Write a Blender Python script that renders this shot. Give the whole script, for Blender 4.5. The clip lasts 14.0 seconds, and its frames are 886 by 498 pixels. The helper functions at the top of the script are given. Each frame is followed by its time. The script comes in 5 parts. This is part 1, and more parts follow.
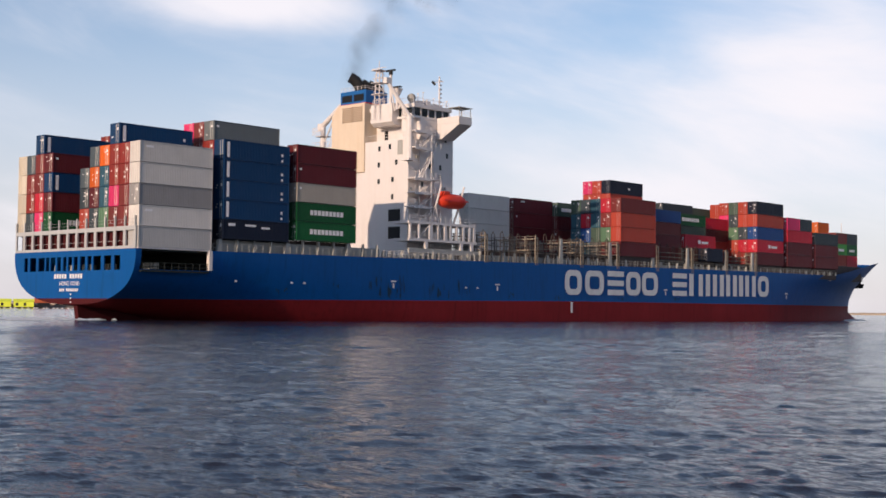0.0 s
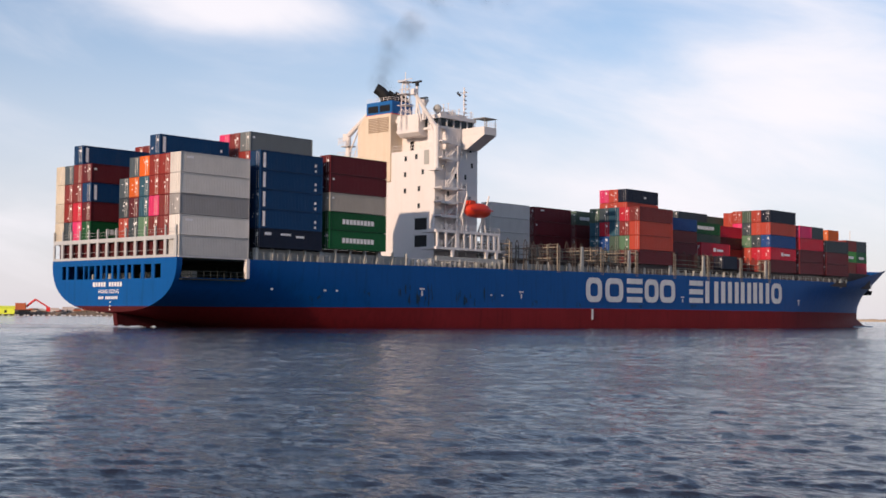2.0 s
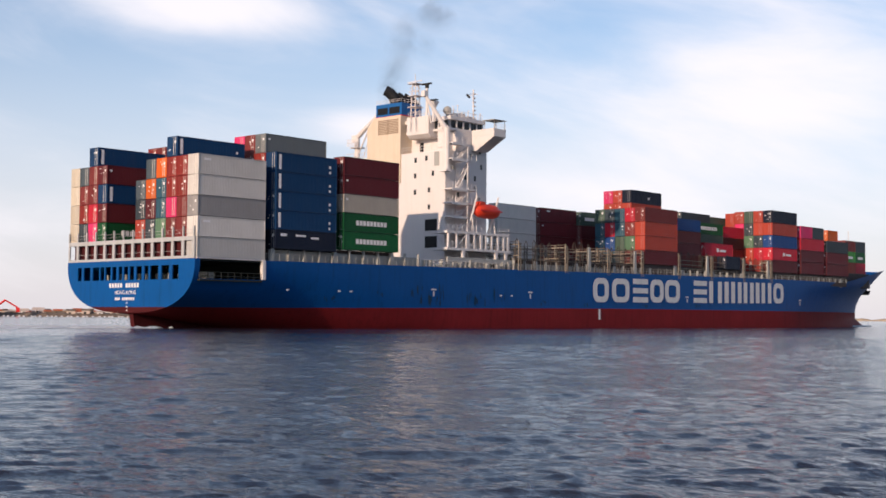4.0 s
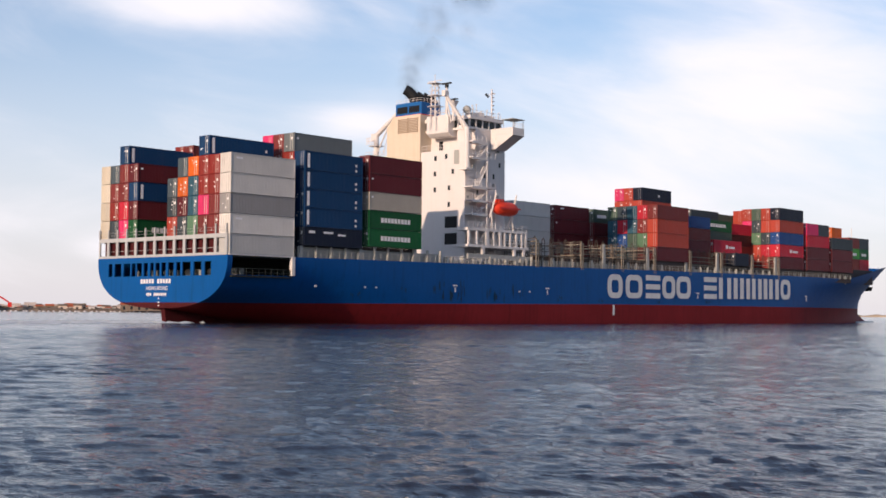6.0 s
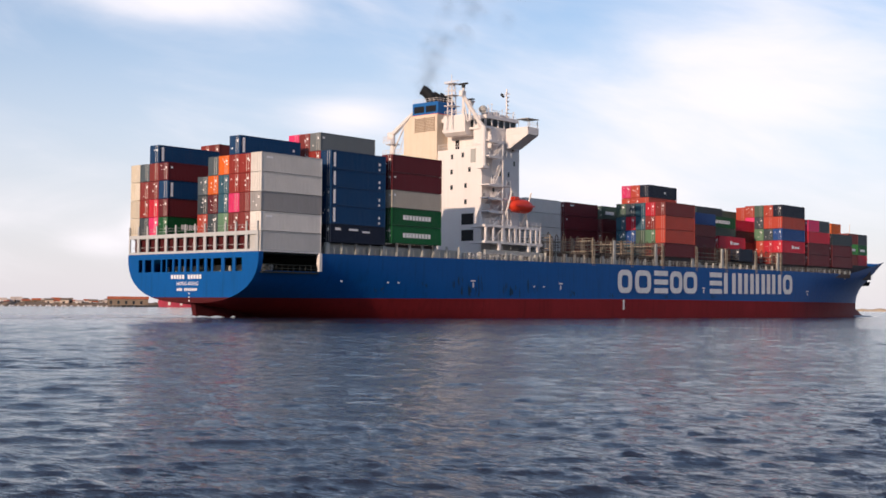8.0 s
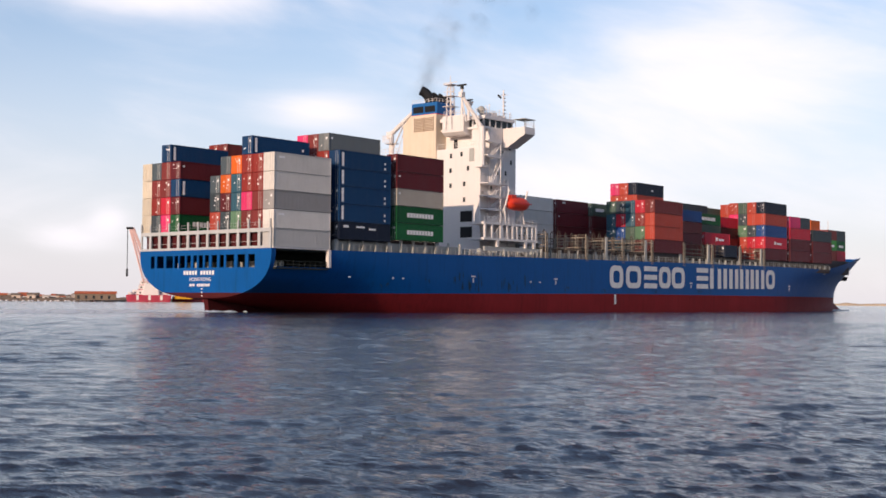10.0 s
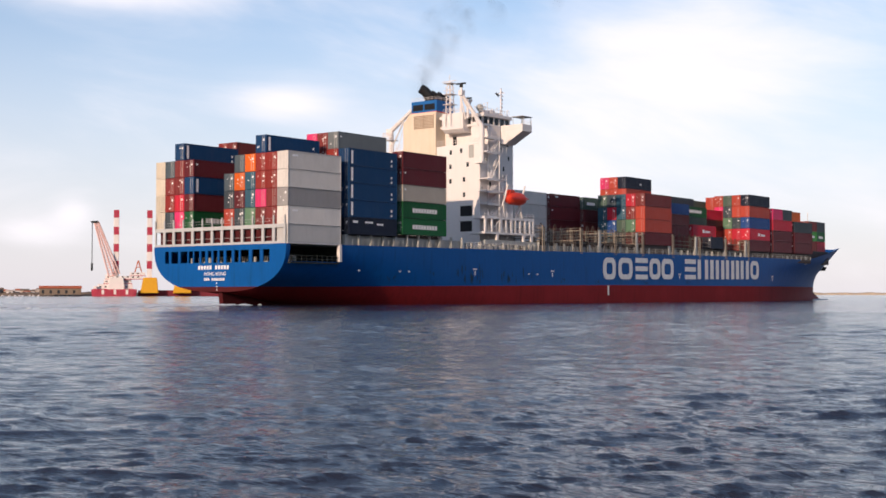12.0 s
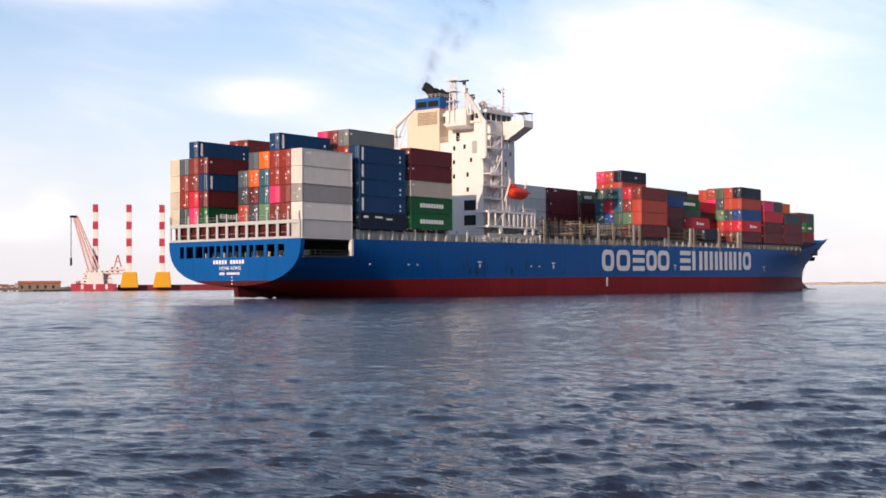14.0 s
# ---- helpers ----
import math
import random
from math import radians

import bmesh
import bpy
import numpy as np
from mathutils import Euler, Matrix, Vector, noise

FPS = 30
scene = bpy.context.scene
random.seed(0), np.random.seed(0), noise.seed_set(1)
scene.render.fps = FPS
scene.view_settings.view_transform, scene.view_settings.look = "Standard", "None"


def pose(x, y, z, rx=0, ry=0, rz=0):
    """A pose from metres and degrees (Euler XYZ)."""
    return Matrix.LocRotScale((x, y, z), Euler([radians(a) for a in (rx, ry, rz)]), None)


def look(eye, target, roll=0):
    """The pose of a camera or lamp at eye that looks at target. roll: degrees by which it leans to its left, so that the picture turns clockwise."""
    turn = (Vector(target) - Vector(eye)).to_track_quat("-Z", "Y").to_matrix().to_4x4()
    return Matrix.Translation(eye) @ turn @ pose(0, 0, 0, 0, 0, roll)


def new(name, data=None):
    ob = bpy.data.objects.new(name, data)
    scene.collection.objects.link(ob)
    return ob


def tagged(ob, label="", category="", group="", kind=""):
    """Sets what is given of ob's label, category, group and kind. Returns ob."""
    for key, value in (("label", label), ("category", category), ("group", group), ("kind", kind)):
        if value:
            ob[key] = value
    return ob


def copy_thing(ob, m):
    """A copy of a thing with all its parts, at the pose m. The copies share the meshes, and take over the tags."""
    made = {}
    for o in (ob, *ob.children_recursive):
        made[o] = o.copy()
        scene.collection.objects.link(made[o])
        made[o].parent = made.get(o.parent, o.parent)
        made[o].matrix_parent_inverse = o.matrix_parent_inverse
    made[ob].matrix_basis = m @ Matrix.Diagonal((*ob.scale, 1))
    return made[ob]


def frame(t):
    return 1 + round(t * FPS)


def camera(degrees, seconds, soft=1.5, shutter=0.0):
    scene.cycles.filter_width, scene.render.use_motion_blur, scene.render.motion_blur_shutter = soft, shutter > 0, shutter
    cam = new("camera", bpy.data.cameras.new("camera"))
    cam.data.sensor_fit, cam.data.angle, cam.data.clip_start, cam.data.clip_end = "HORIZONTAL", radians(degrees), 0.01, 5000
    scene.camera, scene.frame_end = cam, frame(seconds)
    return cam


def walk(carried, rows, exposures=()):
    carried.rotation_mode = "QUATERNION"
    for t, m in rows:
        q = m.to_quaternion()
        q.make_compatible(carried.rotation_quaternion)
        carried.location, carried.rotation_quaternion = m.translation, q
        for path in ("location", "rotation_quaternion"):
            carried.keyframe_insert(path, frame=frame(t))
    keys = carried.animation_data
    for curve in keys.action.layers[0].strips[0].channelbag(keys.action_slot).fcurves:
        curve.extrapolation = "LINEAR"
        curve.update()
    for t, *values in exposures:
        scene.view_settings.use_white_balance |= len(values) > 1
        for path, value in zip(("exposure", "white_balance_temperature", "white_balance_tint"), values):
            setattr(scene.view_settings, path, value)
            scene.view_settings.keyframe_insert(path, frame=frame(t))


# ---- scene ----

# camera: it stands still and swings; rows of seconds, heading, tilt, roll (degrees), the ship's place x, y (metres) and its heading (degrees)
VIEW = [
    (0.0, 44.679, 2.670, 0.560, 95.68, 152.39, 1.693),
    (0.5, 44.747, 2.735, 0.554, 96.23, 152.45, 1.522),
    (0.9, 44.772, 2.757, 0.559, 96.33, 152.71, 1.514),
    (1.0, 44.615, 2.963, 0.582, 101.93, 152.39, 1.593),
    (1.5, 44.498, 2.968, 0.556, 102.20, 151.78, 1.625),
    (2.0, 43.915, 2.971, 0.517, 103.74, 150.36, 1.196),
    (2.5, 43.475, 2.982, 0.451, 105.04, 149.26, 0.911),
    (3.0, 43.101, 3.002, 0.456, 106.47, 148.40, 0.697),
    (3.5, 42.812, 3.003, 0.426, 108.00, 147.72, 0.547),
    (4.0, 42.700, 2.981, 0.424, 109.38, 147.35, 0.541),
    (4.5, 42.678, 2.943, 0.439, 110.73, 147.17, 0.608),
    (5.0, 42.656, 2.893, 0.460, 112.19, 147.04, 0.681),
    (5.5, 42.549, 2.837, 0.476, 113.88, 146.83, 0.690),
    (6.0, 42.370, 2.777, 0.486, 115.78, 146.55, 0.641),
    (6.5, 42.189, 2.712, 0.510, 117.78, 146.42, 0.615),
    (7.0, 42.086, 2.652, 0.526, 119.73, 146.49, 0.642),
    (7.5, 41.945, 2.587, 0.528, 121.83, 146.55, 0.623),
    (8.0, 41.821, 2.533, 0.478, 123.93, 146.72, 0.635),
    (8.5, 41.614, 2.473, 0.477, 126.06, 146.91, 0.654),
    (9.0, 41.291, 2.420, 0.482, 128.27, 147.08, 0.661),
    (9.5, 40.898, 2.364, 0.474, 130.57, 147.21, 0.651),
    (10.0, 40.483, 2.303, 0.436, 132.99, 147.28, 0.618),
    (10.5, 40.093, 2.232, 0.347, 135.53, 147.28, 0.556),
    (11.0, 39.707, 2.170, 0.231, 138.18, 147.24, 0.488),
    (11.5, 39.370, 2.072, 0.130, 140.72, 147.33, 0.491),
    (12.0, 39.027, 1.957, 0.022, 143.16, 147.39, 0.484),
    (12.5, 38.709, 1.858, -0.081, 145.52, 147.40, 0.459),
    (13.0, 38.469, 1.781, -0.238, 147.66, 147.48, 0.447),
    (13.5, 38.301, 1.678, -0.331, 149.54, 147.64, 0.438),
    (14.0, 38.169, 1.622, -0.376, 151.26, 147.83, 0.412),
]
EYE = (0.0, 0.0, 1.91)


def swing(yaw, tilt, roll):
    a, b = radians(yaw), radians(tilt)
    ahead = Vector((math.cos(a) * math.cos(b), math.sin(a) * math.cos(b), math.sin(b)))
    return look(EYE, Vector(EYE) + ahead * 100, roll)


cam = camera(37.6, 14.0, soft=1.65)
walk(cam, [(t, swing(a, b, c)) for t, a, b, c, _, _, _ in VIEW],
     exposures=[(t, e, 6700, 14) for t, e in ((0.0, 0.3), (3.0, 0.38), (8.0, 0.42), (11.0, 0.45), (12.5, 0.46), (14.0, 0.6))])

# ------------------------------------------------------------------ world, sun
SUN_AZ, SUN_EL = 188.5, 16.0


def nd(tree, kind, **inputs):
    n = tree.nodes.new(kind)
    for k, v in inputs.items():
        n.inputs[k.replace("_", " ")].default_value = v
    return n


def mth(tree, op, a, b=None, c=None):
    n = tree.nodes.new("ShaderNodeMath")
    n.operation = op
    for i, v in enumerate((a, b, c)):
        if v is None:
            continue
        if isinstance(v, (int, float)):
            n.inputs[i].default_value = v
        else:
            tree.links.new(v, n.inputs[i])
    return n.outputs[0]


def make_world():
    w = bpy.data.worlds.new("sky")
    scene.world = w
    w.use_nodes = True
    tr = w.node_tree
    tr.nodes.clear()
    L = tr.links.new
    sky = tr.nodes.new("ShaderNodeTexSky")
    sky.sky_type = "NISHITA"
    sky.sun_disc = False
    sky.sun_elevation = radians(SUN_EL + 5)
    sky.sun_rotation = radians(90 - SUN_AZ)
    sky.air_density, sky.dust_density, sky.ozone_density = 1.0, 0.6, 2.5
    co = tr.nodes.new("ShaderNodeTexCoord")
    sep = tr.nodes.new("ShaderNodeSeparateXYZ")
    L(co.outputs["Generated"], sep.inputs[0])
    x, y, z = sep.outputs
    az = mth(tr, "MULTIPLY", mth(tr, "ARCTAN2", y, x), 57.29578)
    el = mth(tr, "MULTIPLY", mth(tr, "ARCSINE", z), 57.29578)
    comb = tr.nodes.new("ShaderNodeCombineXYZ")
    L(mth(tr, "MULTIPLY", az, 0.05), comb.inputs[0])
    # the cloud bands lean, falling to one side
    L(mth(tr, "ADD", mth(tr, "MULTIPLY", el, 0.16), mth(tr, "MULTIPLY", az, -0.03)), comb.inputs[1])
    nz = nd(tr, "ShaderNodeTexNoise", Scale=1.6, Detail=7.0, Roughness=0.55, Distortion=0.35)
    L(comb.outputs[0], nz.inputs["Vector"])
    total = mth(tr, "ADD", mth(tr, "MULTIPLY", nz.outputs["Fac"], 0.85), 0.13)
    for a0, e0, sa, se, k in CLOUDS:
        u = mth(tr, "DIVIDE", mth(tr, "SUBTRACT", az, a0), sa)
        v = mth(tr, "DIVIDE", mth(tr, "SUBTRACT", el, e0), se)
        d = mth(tr, "ADD", mth(tr, "MULTIPLY", u, u), mth(tr, "MULTIPLY", v, v))
        g = mth(tr, "POWER", 2.718, mth(tr, "MULTIPLY", d, -1.0))
        total = mth(tr, "ADD", total, mth(tr, "MULTIPLY", g, k))
    ramp = tr.nodes.new("ShaderNodeMapRange")
    ramp.interpolation_type = "SMOOTHSTEP"
    ramp.inputs["From Min"].default_value, ramp.inputs["From Max"].default_value = 0.5, 1.02
    ramp.inputs["To Max"].default_value = 0.93
    L(total, ramp.inputs["Value"])
    # the unseen cloud overhead is thinned to set fill light and sea reflections
    thin = tr.nodes.new("ShaderNodeMapRange")
    thin.interpolation_type = "SMOOTHSTEP"
    for k, v in (("From Min", 17.0), ("From Max", 42.0), ("To Min", 1.0), ("To Max", 0.6)):
        thin.inputs[k].default_value = v
    L(el, thin.inputs["Value"])
    scale = tr.nodes.new("ShaderNodeVectorMath")
    scale.operation = "MULTIPLY"
    L(sky.outputs[0], scale.inputs[0])
    scale.inputs[1].default_value = (SKY * 1.0, SKY * 1.045, SKY * 1.075)
    # white haze low over the sea
    haze = tr.nodes.new("ShaderNodeMapRange")
    haze.interpolation_type = "SMOOTHSTEP"
    for k, v in (("From Min", 17.0), ("From Max", -1.0), ("To Max", 0.84)):
        haze.inputs[k].default_value = v
    L(el, haze.inputs["Value"])
    m1 = tr.nodes.new("ShaderNodeMix")
    m1.data_type = "RGBA"
    L(haze.outputs[0], m1.inputs["Factor"])
    L(scale.outputs[0], m1.inputs["A"])
    m1.inputs["B"].default_value = (0.60, 0.585, 0.645, 1)
    m2 = tr.nodes.new("ShaderNodeMix")
    m2.data_type = "RGBA"
    L(mth(tr, "MULTIPLY", ramp.outputs[0], thin.outputs[0]), m2.inputs["Factor"])
    L(m1.outputs["Result"], m2.inputs["A"])
    m2.inputs["B"].default_value = (0.77, 0.765, 0.81, 1)
    bg = tr.nodes.new("ShaderNodeBackground")
    L(m2.outputs["Result"], bg.inputs[0])
    bg.inputs[1].default_value = 1.0
    out = tr.nodes.new("ShaderNodeOutputWorld")
    L(bg.outputs[0], out.inputs[0])


SKY = 0.104
# heading, height, half widths (degrees), weight
CLOUDS = [(53.4, 13.3, 5.4, 1.4, 0.46), (29.0, 9.0, 8.0, 2.8, 0.42), (32.0, 5.0, 9.0, 2.2, 0.2), (25.0, 15.0, 10, 3.0, 0.22),
          (54.9, 3.4, 0.8, 0.7, 0.3), (56.6, 2.6, 1.6, 0.7, 0.25), (46.0, 8.3, 2.2, 0.8, 0.32), (61.0, 4.0, 4.0, 1.2, 0.15), (37.0, 14.0, 6.0, 1.6, 0.12)]
make_world()
sun = new("sun", bpy.data.lights.new("sun", "SUN"))
sun.data.energy, sun.data.angle, sun.data.color = 3.4, radians(0.6), (1.0, 0.77, 0.57)
_a, _e = radians(SUN_AZ), radians(SUN_EL)
sun.matrix_basis = look((100 * math.cos(_a) * math.cos(_e), 100 * math.sin(_a) * math.cos(_e), 100 * math.sin(_e)), (0, 0, 0))

# ------------------------------------------------------------------ materials
def material(name, color, rough=0.5, metal=0.0, spots=0.12, scale=0.6, streak=0.0, bump=0.0, bump_scale=8.0, dirt=(0.12, 0.09, 0.07), own_color=False,
             ribs=0.0, rib_width=0.28, gloss=0.22):
    m = bpy.data.materials.new(name)
    m.use_nodes = True
    tr = m.node_tree
    L = tr.links.new
    b = tr.nodes["Principled BSDF"]
    b.inputs["Roughness"].default_value, b.inputs["Metallic"].default_value = rough, metal
    b.inputs["Specular IOR Level"].default_value = gloss
    co = tr.nodes.new("ShaderNodeTexCoord")
    info = tr.nodes.new("ShaderNodeObjectInfo")
    shift = tr.nodes.new("ShaderNodeVectorMath")
    shift.operation = "ADD"
    rnd = tr.nodes.new("ShaderNodeCombineXYZ")
    L(mth(tr, "MULTIPLY", info.outputs["Random"], 50.0), rnd.inputs[0])
    L(co.outputs["Object"], shift.inputs[0])
    L(rnd.outputs[0], shift.inputs[1])
    # broad fading and small grain
    n1 = nd(tr, "ShaderNodeTexNoise", Scale=scale, Detail=5.0, Roughness=0.6)
    n2 = nd(tr, "ShaderNodeTexNoise", Scale=scale * 9, Detail=4.0, Roughness=0.65)
    for n in (n1, n2):
        L(shift.outputs[0], n.inputs["Vector"])
    base = tr.nodes.new("ShaderNodeRGB")
    base.outputs[0].default_value = (*color, 1)
    col = info.outputs["Color"] if own_color else base.outputs[0]
    v = mth(tr, "ADD", mth(tr, "MULTIPLY", n1.outputs["Fac"], spots * 2.2), mth(tr, "MULTIPLY", n2.outputs["Fac"], spots * 1.2))
    v = mth(tr, "ADD", mth(tr, "SUBTRACT", 1.0, spots * 1.7), v)
    mul = tr.nodes.new("ShaderNodeVectorMath")
    mul.operation = "SCALE"
    L(col, mul.inputs[0])
    L(v, mul.inputs["Scale"])
    result = mul.outputs[0]
    if streak:
        mp = tr.nodes.new("ShaderNodeMapping")
        mp.inputs["Scale"].default_value = (1.4, 1.4, 0.10)
        L(shift.outputs[0], mp.inputs[0])
        n3 = nd(tr, "ShaderNodeTexNoise", Scale=1.0, Detail=6.0, Roughness=0.7)
        L(mp.outputs[0], n3.inputs["Vector"])
        rm = tr.nodes.new("ShaderNodeMapRange")
        rm.inputs["From Min"].default_value, rm.inputs["From Max"].default_value, rm.inputs["To Max"].default_value = 0.5, 0.78, streak
        L(n3.outputs["Fac"], rm.inputs["Value"])
        mx = tr.nodes.new("ShaderNodeMix")
        mx.data_type = "RGBA"
        L(rm.outputs[0], mx.inputs["Factor"])
        L(result, mx.inputs["A"])
        mx.inputs["B"].default_value = (*dirt, 1)
        result = mx.outputs["Result"]
    L(result, b.inputs["Base Color"])
    L(mth(tr, "ADD", rough - 0.1, mth(tr, "MULTIPLY", n2.outputs["Fac"], 0.2)), b.inputs["Roughness"])
    if bump or ribs:
        bp = tr.nodes.new("ShaderNodeBump")
        bp.inputs["Distance"].default_value = 0.03
        n4 = nd(tr, "ShaderNodeTexNoise", Scale=bump_scale, Detail=3.0)
        L(shift.outputs[0], n4.inputs["Vector"])
        h = mth(tr, "MULTIPLY", n4.outputs["Fac"], bump)
        if ribs:
            sp = tr.nodes.new("ShaderNodeSeparateXYZ")
            L(co.outputs["Object"], sp.inputs[0])
            s = mth(tr, "SINE", mth(tr, "MULTIPLY", sp.outputs[0], 6.2832 / rib_width))
            h = mth(tr, "ADD", h, mth(tr, "MULTIPLY", mth(tr, "MAXIMUM", mth(tr, "MINIMUM", mth(tr, "MULTIPLY", s, 2.0), 1.0), -1.0), ribs))
        L(h, bp.inputs["Height"])
        bp.inputs["Strength"].default_value = 0.6
        L(bp.outputs[0], b.inputs["Normal"])
    return m


M_BLUE = material("blue hull paint", (0.001, 0.068, 0.245), 0.45, spots=0.14, scale=0.12, streak=0.4, dirt=(0.006, 0.022, 0.055), bump=0.3, bump_scale=0.5, gloss=0.1)
M_RED = material("red bottom paint", (0.19, 0.016, 0.019), 0.65, spots=0.22, scale=0.15, streak=0.5, dirt=(0.04, 0.010, 0.010), bump=0.3, bump_scale=0.7, gloss=0.06)
# a darker red than M_RED, for skeg, transom edge and hatch coaming
M_RED_DARK = material("dark red bottom paint", (0.062, 0.011, 0.013), 0.7, spots=0.25, scale=0.3, streak=0.6, dirt=(0.02, 0.012, 0.012), gloss=0.06)
M_GREYWHITE = material("weathered greyish white paint", (0.38, 0.39, 0.40), 0.55, spots=0.1, scale=0.3, streak=0.35, dirt=(0.26, 0.23, 0.2))
M_WHITE = material("white ship paint", (0.64, 0.60, 0.585), 0.5, spots=0.06, scale=0.2, streak=0.2, dirt=(0.5, 0.41, 0.34), bump=0.2, bump_scale=1.0)
M_BUFF = material("sun-stained buff casing paint", (0.60, 0.50, 0.395), 0.55, spots=0.09, scale=0.25, streak=0.45, dirt=(0.52, 0.38, 0.25), bump=0.2, bump_scale=1.0)
M_LETTER = material("white lettering paint", (0.62, 0.62, 0.62), 0.55, spots=0.12, scale=0.6, streak=0.4, dirt=(0.35, 0.35, 0.36))
M_FUNNEL = material("blue funnel paint", (0.01, 0.10, 0.30), 0.45, spots=0.1, streak=0.2, dirt=(0.02, 0.04, 0.08))
M_DECK = material("grey deck paint", (0.16, 0.17, 0.165), 0.7, spots=0.2, scale=0.4, streak=0.3)
M_HATCH = material("brown hatch paint", (0.075, 0.055, 0.05), 0.7, spots=0.25, scale=0.4, streak=0.4, dirt=(0.03, 0.025, 0.025))
M_GREY = material("light grey steel", (0.33, 0.33, 0.315), 0.6, spots=0.15, scale=0.8, streak=0.4, dirt=(0.16, 0.11, 0.08))
M_TAN = material("weathered lashing steel", (0.22, 0.19, 0.155), 0.65, spots=0.2, scale=0.8, streak=0.45, dirt=(0.14, 0.08, 0.05))
# for solid slabs on the walls; the darkness inside openings is painted as black
M_DARK = material("black opening shade", (0.008, 0.008, 0.01), 0.5, spots=0.1)
M_SOOT = material("sooty black steel", (0.015, 0.016, 0.018), 0.65, spots=0.3)
M_ORANGE = material("orange lifeboat plastic", (0.62, 0.045, 0.02), 0.4, spots=0.1, streak=0.15)
M_RIG = material("faded crimson rig paint", (0.36, 0.035, 0.065), 0.6, spots=0.2, scale=0.3, streak=0.4, dirt=(0.3, 0.16, 0.14))
M_RUSTY = material("brown stained louvre paint", (0.27, 0.2, 0.15), 0.6, spots=0.2)
M_YELLOW = material("yellow paint", (0.60, 0.30, 0.02), 0.5, spots=0.1)
M_SIGNAL = material("signal red paint", (0.62, 0.03, 0.03), 0.5, spots=0.1)
M_CONT = material("container paint", (1, 1, 1), 0.5, spots=0.12, scale=0.35, streak=0.14, dirt=(0.10, 0.07, 0.06), own_color=True, ribs=0.8, gloss=0.14)
M_FRAME = material("container frame paint", (1, 1, 1), 0.5, spots=0.15, scale=0.8, streak=0.25, own_color=True)
M_STEEL = material("galvanised bar", (0.34, 0.33, 0.32), 0.45, metal=0.6, spots=0.1)
M_MARK = material("white container marking", (0.72, 0.70, 0.70), 0.6, spots=0.15, scale=2.0)
M_LAND = material("stony shore", (0.17, 0.13, 0.10), 0.9, spots=0.4, scale=0.08, bump=1.0, bump_scale=0.3)
M_SAND = material("pale sand", (0.42, 0.33, 0.24), 0.9, spots=0.25, scale=0.03)
M_HOUSE = material("pale wall plaster", (0.55, 0.45, 0.38), 0.8, spots=0.2, scale=0.2)
M_ROOF = material("rust red roof", (0.42, 0.11, 0.05), 0.8, spots=0.25, scale=0.2)
M_LIME = material("lime yellow cloth", (0.72, 0.80, 0.08), 0.8, spots=0.15, scale=0.2)
M_GLASS = material("dark window glass", (0.02, 0.025, 0.03), 0.12, spots=0.05)


def water_material():
    m = bpy.data.materials.new("sea water")
    m.use_nodes = True
    tr = m.node_tree
    L = tr.links.new
    b = tr.nodes["Principled BSDF"]
    b.inputs["Base Color"].default_value = (0.018, 0.020, 0.031, 1)
    b.inputs["Roughness"].default_value = 0.09
    b.inputs["IOR"].default_value = 1.333
    co = tr.nodes.new("ShaderNodeTexCoord")
    h = None
    for sc, st, det in ((0.9, 0.46, 3.0), (3.6, 0.23, 4.0), (12.0, 0.08, 3.0)):
        mp = tr.nodes.new("ShaderNodeMapping")
        mp.inputs["Rotation"].default_value = (0, 0, radians(43))
        mp.inputs["Scale"].default_value = (1.5, 0.65, 1.0)
        L(co.outputs["Object"], mp.inputs[0])
        n = nd(tr, "ShaderNodeTexNoise", Scale=sc, Detail=det, Roughness=0.55, Distortion=0.4)
        L(mp.outputs[0], n.inputs["Vector"])
        v = mth(tr, "MULTIPLY", n.outputs["Fac"], st)
        h = v if h is None else mth(tr, "ADD", h, v)
    bp = tr.nodes.new("ShaderNodeBump")
    bp.inputs["Strength"].default_value, bp.inputs["Distance"].default_value = 0.45, 0.5
    L(h, bp.inputs["Height"])
    L(bp.outputs[0], b.inputs["Normal"])
    return m


M_WATER = water_material()


M_FOAM = material("white foam", (0.62, 0.66, 0.68), 0.8, spots=0.2, scale=0.8)


